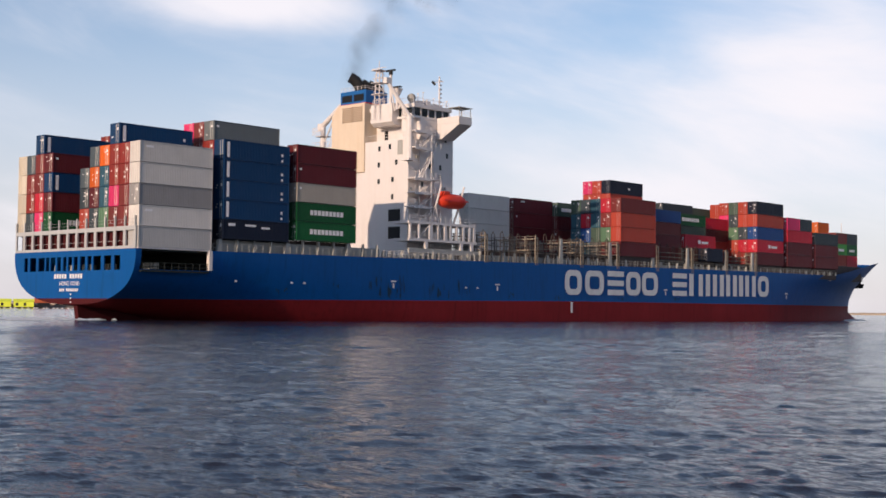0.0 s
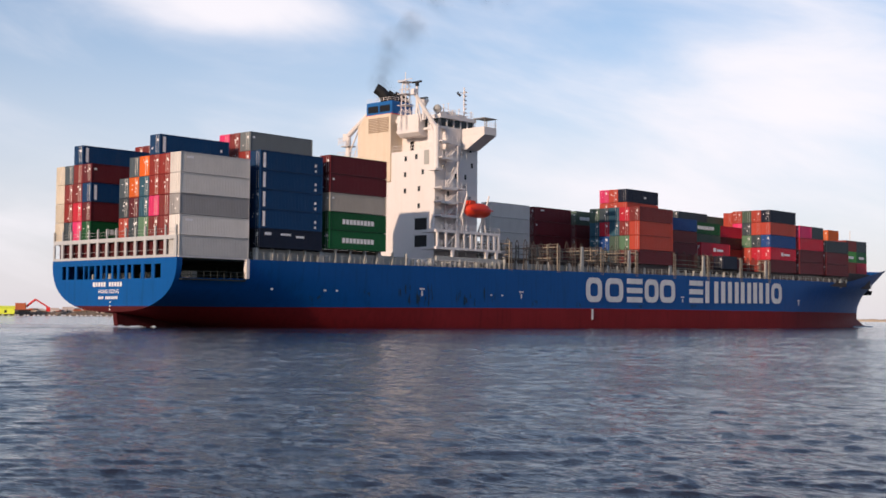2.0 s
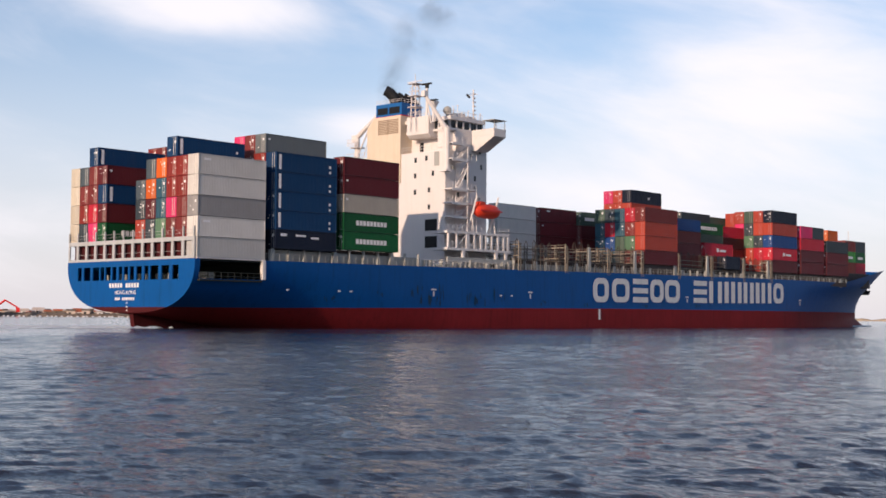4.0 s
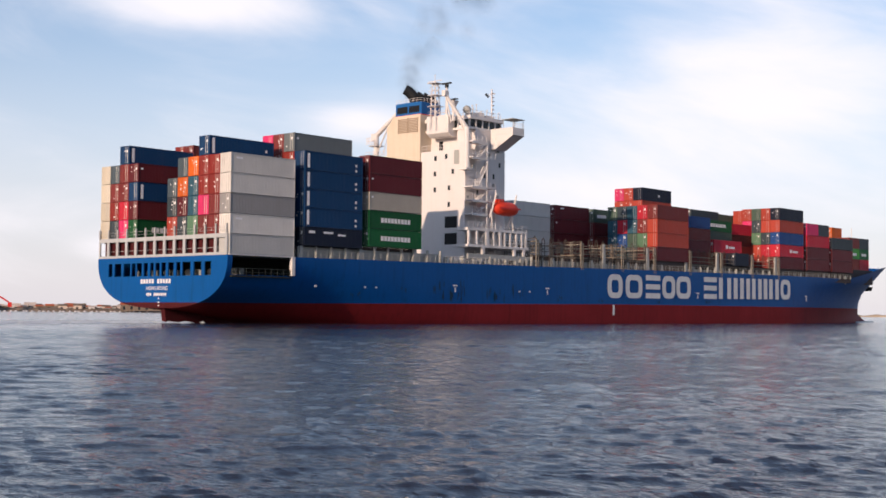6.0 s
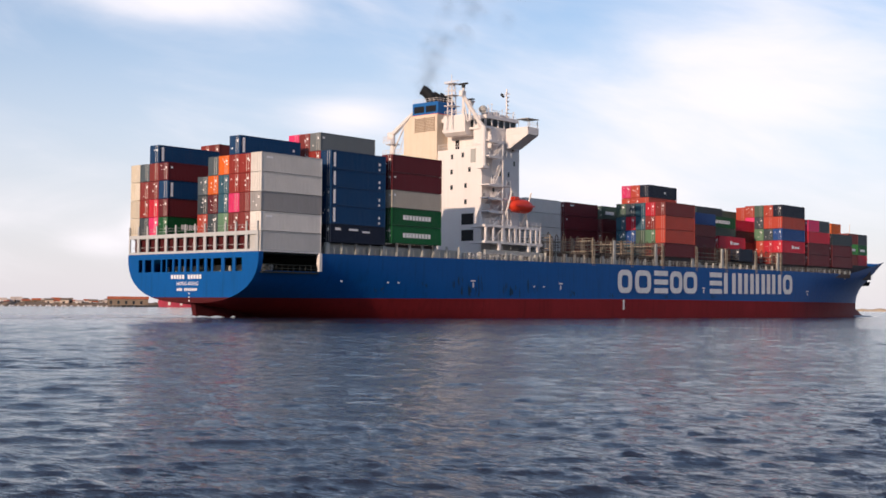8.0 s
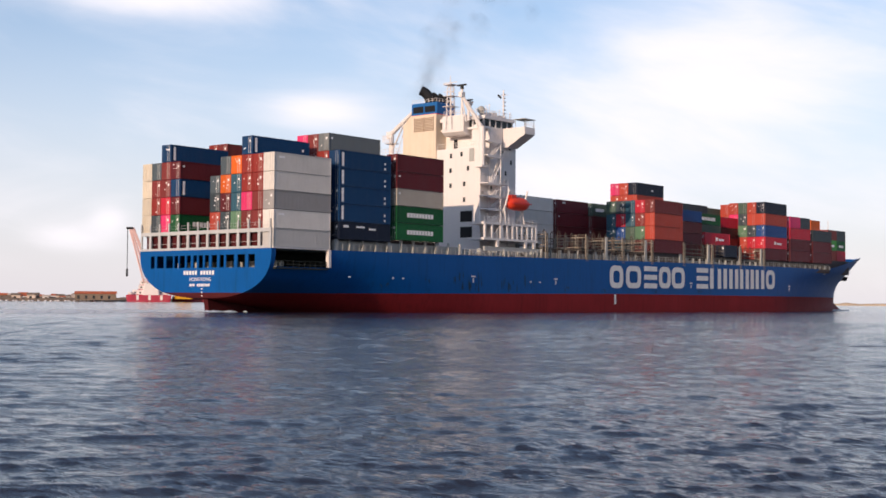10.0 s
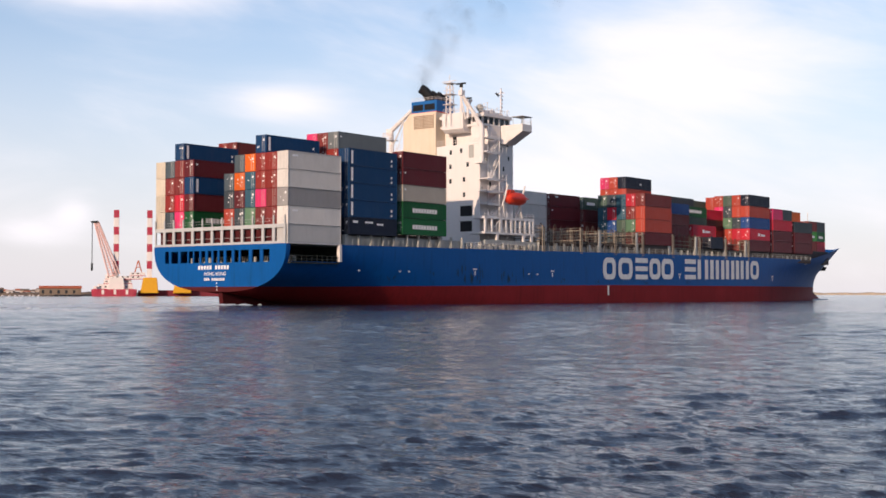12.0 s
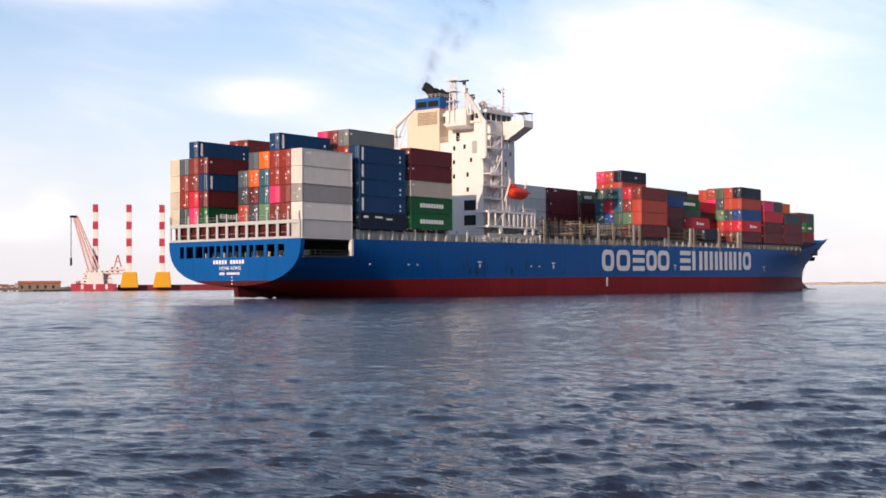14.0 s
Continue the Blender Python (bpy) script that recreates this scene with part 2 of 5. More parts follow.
def smoke_material():
    m = bpy.data.materials.new("thin dark smoke")
    m.use_nodes = True
    tr = m.node_tree
    b = tr.nodes["Principled BSDF"]
    b.inputs["Base Color"].default_value = (0.05, 0.05, 0.055, 1)
    b.inputs["Roughness"].default_value = 1.0
    b.inputs["Specular IOR Level"].default_value = 0.0
    co = tr.nodes.new("ShaderNodeTexCoord")
    info = tr.nodes.new("ShaderNodeObjectInfo")
    n = nd(tr, "ShaderNodeTexNoise", Scale=0.9, Detail=3.0, Roughness=0.5)
    n.noise_dimensions = "4D"
    tr.links.new(co.outputs["Object"], n.inputs["Vector"])
    tr.links.new(mth(tr, "MULTIPLY", info.outputs["Random"], 40.0), n.inputs["W"])
    # thins out towards the rim of each wisp
    mid = tr.nodes.new("ShaderNodeVectorMath")
    mid.operation = "SUBTRACT"
    tr.links.new(co.outputs["Generated"], mid.inputs[0])
    mid.inputs[1].default_value = (0.5, 0.5, 0.5)
    flat = tr.nodes.new("ShaderNodeVectorMath")
    flat.operation = "MULTIPLY"
    tr.links.new(mid.outputs[0], flat.inputs[0])
    flat.inputs[1].default_value = (2.0, 0.0, 2.0)
    far = tr.nodes.new("ShaderNodeVectorMath")
    far.operation = "LENGTH"
    tr.links.new(flat.outputs[0], far.inputs[0])
    rim = mth(tr, "POWER", mth(tr, "MAXIMUM", mth(tr, "SUBTRACT", 1.0, far.outputs["Value"]), 0.0), 1.3)
    a = mth(tr, "MULTIPLY", mth(tr, "MULTIPLY", rim, n.outputs["Fac"]), 0.25)
    tr.links.new(a, b.inputs["Alpha"])
    return m


M_SMOKE = smoke_material()


# ------------------------------------------------------------------ mesh helpers
def box(bm, x0, x1, y0, y1, z0, z1):
    v = [bm.verts.new(p) for p in ((x0, y0, z0), (x1, y0, z0), (x1, y1, z0), (x0, y1, z0), (x0, y0, z1), (x1, y0, z1), (x1, y1, z1), (x0, y1, z1))]
    for f in ((3, 2, 1, 0), (4, 5, 6, 7), (0, 1, 5, 4), (1, 2, 6, 5), (2, 3, 7, 6), (3, 0, 4, 7)):
        bm.faces.new([v[i] for i in f])
    return v


def bar(bm, p, q, r, n=6, r2=None):
    p, q = Vector(p), Vector(q)
    m = (q - p).to_track_quat("Z", "Y").to_matrix()
    rings = []
    for c, rad in ((p, r), (q, r if r2 is None else r2)):
        rings.append([bm.verts.new(c + m @ Vector((rad * math.cos(2 * math.pi * i / n), rad * math.sin(2 * math.pi * i / n), 0))) for i in range(n)])
    for i in range(n):
        bm.faces.new((rings[0][i], rings[0][(i + 1) % n], rings[1][(i + 1) % n], rings[1][i]))
    bm.faces.new(rings[0][::-1])
    bm.faces.new(rings[1])


def prism(bm, pts, axis, a, b):
    """A flat outline pushed from a to b along an axis."""
    def at(p, d):
        return {"x": (d, p[0], p[1]), "y": (p[0], d, p[1]), "z": (p[0], p[1], d)}[axis]
    lo = [bm.verts.new(at(p, a)) for p in pts]
    hi = [bm.verts.new(at(p, b)) for p in pts]
    n = len(pts)
    bm.faces.new(lo)
    bm.faces.new(hi[::-1])
    for i in range(n):
        bm.faces.new((lo[i], hi[i], hi[(i + 1) % n], lo[(i + 1) % n]))


def part(name, bm, mat, parent=None, label="", smooth=False, bevel=0.0):
    bmesh.ops.recalc_face_normals(bm, faces=bm.faces[:])
    if bevel:
        bmesh.ops.bevel(bm, geom=bm.edges[:], offset=bevel, segments=1, affect="EDGES")
    me = bpy.data.meshes.new(name)
    bm.to_mesh(me)
    bm.free()
    me.materials.append(mat)
    if smooth:
        me.polygons.foreach_set("use_smooth", [True] * len(me.polygons))
    ob = new(name, me)
    ob.parent = parent
    if label:
        tagged(ob, label)
    return ob


def boxes(name, mat, parent, rows, label="", bevel=0.0):
    bm = bmesh.new()
    for r in rows:
        box(bm, *r)
    return part(name, bm, mat, parent, label, bevel=bevel)


MOVING = []  # things that sail with the ship, and their place on it


def aboard(ob, x=0.0, y=0.0, z=0.0, turn=0.0):
    MOVING.append((ob, x, y, z, turn))
    return ob


# ------------------------------------------------------------------ sea
def make_sea():
    rs = [0.004]
    while rs[-1] < 4300:
        r = rs[-1]
        rs.append(r * (2.0 if r < 0.4 else 1.12 if r < 6 else 1.0046 if r < 40 else 1.0025 if r < 140 else 1.012 if r < 400 else 1.06))
    fine = np.radians(np.arange(-4.0, 88.01, 0.21))
    coarse = np.radians(np.arange(92.0, 354.0, 4.0))
    th = np.concatenate([fine, coarse])
    r = np.array(rs)
    R, T = np.meshgrid(r, th, indexing="ij")
    X, Y = R * np.cos(T), R * np.sin(T)
    cell = R * np.where(R > 140, 0.012, np.where(R > 40, 0.0030, 0.0042))
    rng = np.random.RandomState(4)
    Z, DX, DY = np.zeros_like(X), np.zeros_like(X), np.zeros_like(X)
    small, large, ps, pl = np.zeros_like(X), np.zeros_like(X), 0.0, 0.0
    for n in range(170):
        lam = 0.15 * (2.4 / 0.15) ** rng.rand()
        k = 2 * math.pi / lam
        a = radians(222) + rng.randn() * 0.4
        amp = 0.0040 * min(lam, 0.30) * max(lam / 0.30, 1.0) ** 0.42
        fade = np.clip(lam / (2.8 * cell) - 0.4, 0, 1) * amp
        ph = k * (X * math.cos(a) + Y * math.sin(a)) + rng.rand() * 6.283 + 0.35 * np.sin(0.13 * X + 0.21 * Y + rng.rand() * 6)
        Z += fade * np.sin(ph)
        w = np.clip(lam / (2.8 * cell) - 0.4, 0, 1) * np.sin(ph)
        if lam < 0.55:
            small, ps = small + w, ps + 0.5
        elif lam < 2.2:
            large, pl = large + w, pl + 0.5
        DX += fade * math.cos(a) * np.cos(ph)
        DY += fade * math.sin(a) * np.cos(ph)
    gust = 0.8 + 0.35 * np.sin(0.07 * X - 0.05 * Y) * np.sin(0.04 * X + 0.09 * Y + 1.0)
    # a few steeper wavelets stand out of the chop
    Z += 0.007 * np.maximum(small / math.sqrt(ps) - 0.9, 0) + 0.01 * np.maximum(large / math.sqrt(pl) - 1.3, 0)
    still = np.where(np.degrees(T) > 89, 0.3, 1.0) * gust
    Z *= still
    X, Y = X + 1.35 * DX * still, Y + 1.35 * DY * still
    nr, nt_ = R.shape
    verts = np.stack([X, Y, Z], -1).reshape(-1, 3)
    i, j = np.meshgrid(np.arange(nr - 1), np.arange(nt_), indexing="ij")
    j2 = (j + 1) % nt_
    quads = np.stack([i * nt_ + j, (i + 1) * nt_ + j, (i + 1) * nt_ + j2, i * nt_ + j2], -1).reshape(-1, 4)
    me = bpy.data.meshes.new("water")
    me.from_pydata(verts.tolist(), [], quads.tolist())
    me.materials.append(M_WATER)
    me.polygons.foreach_set("use_smooth", [True] * len(me.polygons))
    return tagged(new("water", me), "dark slate-blue choppy sea with short wind waves", "sea", kind="structure")


sea = make_sea()

# ------------------------------------------------------------------ the ship's hull
YC = 16.1
ship = new("container_ship")
tagged(ship, "blue and red container ship with white bridge house, under way", "ship")
aboard(ship)


def lerp_table(x, table):
    for (x0, v0), (x1, v1) in zip(table, table[1:]):
        if x <= x1:
            f = min(max((x - x0) / (x1 - x0), 0), 1)
            return v0 + (v1 - v0) * f
    return table[-1][1]


def sheer(x):
    return lerp_table(x, [(-1, 9.8), (12, 9.9), (60, 10.3), (120, 10.9), (170, 11.25), (207, 11.4), (213, 11.8), (238, 15.3), (248, 16.1), (262, 16.0)])


def keel(x):
    return lerp_table(x, [(-0.4, 2.15), (6, 1.4), (12, 0.3), (20, -1.6), (30, -4.0), (60, -4.0)])


def red_line(x):
    return lerp_table(x, [(-0.4, 3.0), (15, 3.05), (50, 3.35), (100, 3.75), (260, 3.9)])


def stem(z):
    return lerp_table(z, [(-4, 247.5), (-1.0, 250.5), (0.0, 250.0), (1.2, 246.5), (2.5, 243.6), (6.0, 244.8), (10.85, 250.0), (13.7, 255.2), (15.9, 260.0), (16.4, 260.8)])


def half(x, z):
    """Half the hull's breadth, aft of the bow."""
    kl, n = keel(x), lerp_table(x, [(-0.4, 2.6), (4, 2.3), (18, 2.1), (30, 2.6), (45, 4.2), (70, 9.0)])
    u = min(max((sheer(x) - z) / (sheer(x) - kl), 0), 1)
    return lerp_table(x, [(-0.4, 16.05), (10, 16.1), (20, 16.1)]) * (1 - u ** n) ** (1 / n)


BOW0 = 165.0


def hull_point(x, u, z, side):
    """x up to BOW0, then u from 0 to 1 to the stem. side -1 starboard, 1 port."""
    if u is None:
        return (x, YC + side * half(x, z), z)
    p = lerp_table(z, [(-4, 1.5), (0, 1.6), (4, 1.75), (8, 2.3), (11, 3.6), (16, 4.2)])
    return (BOW0 + (stem(z) - BOW0) * u, YC + side * 16.1 * (1 - u ** p), z)


AFT_X = [-0.3, 0.6, 3, 6, 9, 11.8, 14, 17, 20, 24, 28, 33, 38, 45, 55, 70, 85, 100, 115, 130, 145, 165]
BOW_U = [0.06, 0.12, 0.18, 0.24, 0.3, 0.36, 0.42, 0.48, 0.54, 0.6, 0.66, 0.72, 0.77, 0.82, 0.87, 0.91, 0.95, 0.98, 1.0]


def hull_patch(bm, side, low, high, fr, skip=None):
    """A skin between two heights along the whole side; skip(x0, x1, z0, z1) leaves openings."""
    cols = [(x, None) for x in AFT_X] + [(None, u) for u in BOW_U]
    grid = []
    for x, u in cols:
        row = []
        for f in fr:
            xx = x if u is None else BOW0 + (lerp_table(f, [(0, 246), (1, 260)]) - BOW0) * u
            z0, z1 = low(xx), high(xx)
            row.append(bm.verts.new(hull_point(x, u, z0 + (z1 - z0) * f, side)))
        grid.append(row)
    for a, b in zip(grid, grid[1:]):
        for k in range(len(fr) - 1):
            q = [a[k], b[k], b[k + 1], a[k + 1]]
            if skip and skip(a[k].co.x, b[k].co.x, a[k].co.z, a[k + 1].co.z):
                continue
            bm.faces.new(q)


def recess(x0, x1, z0, z1):
    return x0 > 0.5 and x1 < 11.9 and z0 > 6.9


bm = bmesh.new()
Z_REC = (7.1 - 3.03) / (9.9 - 3.03)
for side in (-1, 1):
    hull_patch(bm, side, red_line, sheer, [0, 0.15, 0.3, 0.45, Z_REC, 0.72, 0.86, 1.0], recess if side < 0 else None)
topsides = part("upper_hull", bm, M_BLUE, ship, "blue painted upper hull plating with scuffs", smooth=True)
bm = bmesh.new()
for side in (-1, 1):
    hull_patch(bm, side, lambda x: max(keel(x), -4.0), red_line, [0, 0.01, 0.04, 0.1, 0.2, 0.35, 0.5, 0.65, 0.8, 1.0])
part("bottom_plating", bm, M_RED, ship, "dull red antifouling paint above the waterline", smooth=True)
# skeg under the stern
bm = bmesh.new()
prism(bm, [(0.4, 2.3), (1.2, -3), (26, -3), (26, 0.5), (8, 1.8)], "y", YC - 0.5, YC + 0.5)
part("skeg", bm, M_RED_DARK, ship)


# transom with its row of openings
OPENINGS = [(3.78, 5.27), (6.02, 7.81), (8.56, 10.5), (10.95, 11.99), (12.59, 13.93), (14.53, 15.58), (16.02, 17.07), (17.52, 18.41), (19.01, 20.05), (20.5, 21.85), (22.14, 23.19), (23.49, 25.28), (25.88, 27.67), (28.27, 29.31)]


def edge_at(z):
    return half(-0.3, z)


def transom(bm, z0, z1, n, holes=()):
    """Plate across the stern between two heights, its ends on the hull's curve."""
    zs = [z0 + (z1 - z0) * i / n for i in range(n + 1)]
    for a, b in zip(zs, zs[1:]):
        ys = [-1.0] + [v for h in holes for v in h] + [1.0]
        la, lb, ra, rb = YC - edge_at(a), YC - edge_at(b), YC + edge_at(a), YC + edge_at(b)
        edges = [(la, lb)] + [(v, v) for h in holes for v in h] + [(ra, rb)]
        for i in range(0, len(edges), 2):
            (p0, p1), (q0, q1) = edges[i], edges[i + 1]
            for x in (-0.3, -0.12):
                vs = [bm.verts.new(c) for c in ((x, p0, a), (x, q0, a), (x, q1, b), (x, p1, b))]
                bm.faces.new(vs)
            for (c0, c1) in ((p0, p1), (q0, q1)):
                vs = [bm.verts.new(c) for c in ((-0.3, c0, a), (-0.12, c0, a), (-0.12, c1, b), (-0.3, c1, b))]
                bm.faces.new(vs)


bm = bmesh.new()
transom(bm, 3.0, 6.95, 10)
transom(bm, 6.95, 8.95, 4, OPENINGS)
transom(bm, 8.95, 9.8, 2)
part("transom", bm, M_BLUE, ship, "bright blue flat stern plate with a row of openings")
bm = bmesh.new()
transom(bm, 2.17, 3.0, 8)
part("transom_bottom", bm, M_RED_DARK, ship, "red lower edge of the stern plate")

# mooring deck behind the openings
# near-black green: the shade of the covered mooring recess is put into this colour
M_RECESS_SHADE = material("dark green with recess shade", (0.022, 0.028, 0.027), 0.7, spots=0.2)
boxes("mooring_deck", M_RECESS_SHADE, ship, [(-0.1, 14.0, 1.6, 30.4, 6.6, 6.9), (13.6, 14.0, 0.6, 31.4, 6.9, 9.8), (0.6, 11.8, 0.05, 1.6, 6.7, 6.9)])
boxes("poop_deck", M_RECESS_SHADE, ship, [(-0.2, 14.2, 0.5, 31.5, 9.55, 9.8)])
for y in (6, 11, 16.5, 22, 26.5):
    bm = bmesh.new()
    box(bm, 5.5, 7.0, y - 0.8, y + 0.8, 6.9, 8.1)
    bar(bm, (6.2, y - 1.3, 7.7), (6.2, y + 1.3, 7.7), 0.5, 10)
    part("mooring_winch", bm, M_GREY, ship, "grey mooring winch on the stern deck")
    bm = bmesh.new()
    bar(bm, (3.4, y, 6.9), (3.4, y, 7.9), 0.28, 8)
    part("bollard", bm, M_GREY, ship)
bm = bmesh.new()
for i in range(10):
    bar(bm, (0.9 + i * 1.18, 0.2, 6.9), (0.9 + i * 1.18, 0.2, 7.95), 0.045, 5)
for z in (7.4, 7.95):
    bar(bm, (0.7, 0.2, z), (11.8, 0.2, z), 0.04, 5)
part("recess_railing", bm, M_RECESS_SHADE, ship)
boxes("recess_post", M_WHITE, ship, [(11.75, 12.3, -0.12, 0.5, 7.1, 9.9)])
boxes("stack_beam", M_WHITE, ship, [(0.0, 12.2, 0.05, 2.4, 9.8, 10.0)])

# white open bulwark over the stern
holes = [(a - 0.12, b + 0.12) for a, b in [(0.95 + 2.42 * i, 2.55 + 2.42 * i) for i in range(13)]]
bm = bmesh.new()
for z0, z1, hs in ((9.8, 10.2, ()), (10.2, 12.3, holes), (12.3, 12.9, ())):
    es = [0.25] + [v for h in hs for v in h] + [32.05]
    for a, b in zip(es[::2], es[1::2]):
        box(bm, -0.3, -0.05, a, b, z0, z1)
box(bm, -0.05, 2.0, 0.45, 0.6, 9.8, 12.9)
part("stern_bulwark", bm, M_GREYWHITE, ship, "white bulwark with square openings over the stern", bevel=0.03)
bm = bmesh.new()
for i in range(14):
    y = 0.5 + i * 2.42
    box(bm, -0.3, -0.1, y - 0.11, y + 0.11, 12.9, 14.3)
for z in (13.35, 13.8):
    bar(bm, (-0.2, 0.6, z), (-0.2, 31.9, z), 0.02, 5)
for z in (10.9,):
    bar(bm, (0.0, 0.7, z), (0.0, 31.4, z), 0.03, 5)
part("stern_railing", bm, M_GREYWHITE, ship)

# decks
bm = bmesh.new()
cols = []
for x in [12.2, 30, 60, 90, 120, 150, 165] + [170 + 6 * i for i in range(13)]:
    if x <= 165:
        h = half(x, sheer(x)) - 0.15
    else:
        u = (x - BOW0) / (stem(12.0) - BOW0)
        h = 16.1 * (1 - min(u, 1) ** 3.6) - 0.5
    z = min(sheer(x), 10.8) - 0.12
    cols.append((bm.verts.new((x, YC - max(h, 0.1), z)), bm.verts.new((x, YC + max(h, 0.1), z))))
for a, b in zip(cols, cols[1:]):
    bm.faces.new((a[0], b[0], b[1], a[1]))
part("main_deck", bm, M_DECK, ship)
boxes("hatch_cover", M_HATCH, ship, [(0.3, 12.3, 2.5, 31.5, 12.2, 12.62)])
boxes("hatch_coaming", M_RED_DARK, ship, [(0.4, 12.0, 2.7, 31.3, 9.8, 12.2)])
for x0, x1, y0, z1 in [(14.1, 26.4, 1.6, 11.7), (27.9, 40.2, 1.6, 12.15), (72.0, 84.4, 1.6, 12.3), (85.8, 98.4, 1.6, 12.86), (99.7, 110.4, 1.6, 12.86), (111.6, 124.2, 0.4, 12.86),
                       (125.1, 137.5, 1.6, 12.86), (139.0, 151.4, 1.6, 12.86), (152.9, 164.2, 1.6, 12.86), (165.1, 177.5, 0.4, 12.83), (179.3, 191.7, 0.4, 12.86), (193.0, 205.4, 0.6, 12.86),
                       (213.2, 227.0, 4.2, 14.16)]:
    boxes("hatch_cover", M_HATCH, ship, [(x0, x1, y0, 32.2 - y0, 10.3, z1)])


# side stanchions that carry the outer stacks
def side_fittings():
    rng = random.Random(21)
    for i in range(62):
        x = 14.0 + i * 3.13
        if 46 < x < 69:
            continue
        z = sheer(x)
        top = 11.7 if x < 27 else 12.15
        wide = 0.62 if i % 4 == 0 else rng.choice((0.1, 0.16, 0.2))
        bm = bmesh.new()
        prism(bm, [(x - wide, z - 0.1), (x + wide, z - 0.1), (x + wide * 0.4, top), (x - wide * 0.4, top)], "y", 0.35, 0.8)
        part("stack_support", bm, M_GREY, ship)
    bm = bmesh.new()
    for i in range(150):
        x = 12.5 + i * 1.3
        if x > 203:
            break
        z = sheer(x)
        bar(bm, (x, 0.12, z - 0.1), (x, 0.12, z + 1.05), 0.035, 4)
    for k in range(20):
        x = 12.5 + k * 9.55
        for d in (0.55, 1.05):
            bar(bm, (x, 0.12, sheer(x) + d), (x + 9.55, 0.12, sheer(x + 9.55) + d), 0.03, 4)
    part("deck_railing", bm, M_GREY, ship)


side_fittings()
for x0, x1 in ((14.0, 46.5), (69.5, 120.0), (120.2, 165.0), (165.2, 204.0)):
    boxes("coaming_wall", M_GREY, ship, [(x0, x1, 1.25, 1.4, 10.0, 11.6)])


# ------------------------------------------------------------------ lettering on the hull, as plain shapes
def ring(bm, x0, x1, z0, z1, w, y0, y1):
    """A rounded hoop of band width w."""
    def loop(ax, bx, az, bz, r):
        pts = []
        for cx, cz, a0 in ((bx - r, bz - r, 0), (ax + r, bz - r, 90), (ax + r, az + r, 180), (bx - r, az + r, 270)):
            for k in range(5):
                t = radians(a0 + 22.5 * k)
                pts.append((cx + r * math.cos(t), cz + r * math.sin(t)))
        return pts
    o, i = loop(x0, x1, z0, z1, 1.6), loop(x0 + w, x1 - w, z0 + w * 0.8, z1 - w * 0.8, 0.7)
    n = len(o)
    for y in (y0, y1):
        vo, vi = [bm.verts.new((p[0], y, p[1])) for p in o], [bm.verts.new((p[0], y, p[1])) for p in i]
        for k in range(n):
            bm.faces.new((vo[k], vo[(k + 1) % n], vi[(k + 1) % n], vi[k]))


def hull_signs():
    y0, y1 = -0.108, -0.13
    spans = [("o", 93.7, 98.9), ("o", 100.0, 106.0), ("s", 107.3, 112.7), ("o", 113.5, 118.5), ("o", 119.0, 124.7),
             ("s", 130.2, 135.6), ("h", 136.6, 141.9), ("i", 143.1, 144.8), ("h", 146.0, 150.5), ("h", 151.5, 156.0), ("i", 157.0, 158.7),
             ("h", 159.7, 164.3), ("o", 165.3, 170.2)]
    for kind, a, b in spans:
        z0, z1 = 4.95 + (a - 93) * 0.009, 9.62 + (a - 93) * 0.009
        bm = bmesh.new()
        if kind == "o":
            ring(bm, a, b, z0, z1, 1.35, y0, y1)
        elif kind == "i":
            box(bm, a, b, y1, y0, z0, z1)
        elif kind == "h":
            box(bm, a, a + 1.6, y1, y0, z0, z1)
            box(bm, b - 1.6, b, y1, y0, z0, z1)
        else:
            for k in range(3):
                box(bm, a, b, y1, y0, z0 + k * 1.83, z0 + k * 1.83 + 1.05)
        part("hull_sign_mark", bm, M_LETTER, ship, "large white painted sign mark")
    boxes("draught_mark", M_LETTER, ship, [(95.5, 96.1, y1, y0, 1.6, 3.6)])
    for x in (48.5, 74.3, 127.6, 178.5):
        boxes("tug_mark", M_LETTER, ship, [(x - 0.6, x + 0.6, y1, y0, 6.3, 6.55), (x - 0.15, x + 0.15, y1, y0, 5.3, 6.1)])
    for x in (16.5, 27, 29.5, 66, 69):
        boxes("scupper_mark", M_LETTER, ship, [(x - 0.25, x + 0.25, y1, y0, 5.6, 5.85)])
    # the stern: name and number as bars, the home port as words
    for k in range(11):
        if k != 5:
            boxes("name_bar", M_LETTER, ship, [(-0.33, -0.304, 20.25 - 0.7 * k, 20.72 - 0.7 * k, 5.85, 6.5)])
        if k != 3:
            boxes("number_bar", M_LETTER, ship, [(-0.33, -0.304, 18.9 - 0.46 * k, 19.2 - 0.46 * k, 4.0, 4.42)])
    for k in range(3):
        boxes("stern_draught_mark", M_LETTER, ship, [(-0.33, -0.304, 16.0, 16.3, 2.4 + 0.55 * k, 2.58 + 0.55 * k)])
    cu = bpy.data.curves.new("home_port", "FONT")
    cu.body, cu.size, cu.extrude, cu.align_x = "HONG KONG", 0.85, 0.01, "CENTER"
    ob = new("home_port", cu)
    ob.data.materials.append(M_LETTER)
    ob.parent = ship
    ob.matrix_basis = Matrix(((0, 0, -1, -0.32), (-1, 0, 0, 16.6), (0, 1, 0, 4.85), (0, 0, 0, 1)))


hull_signs()


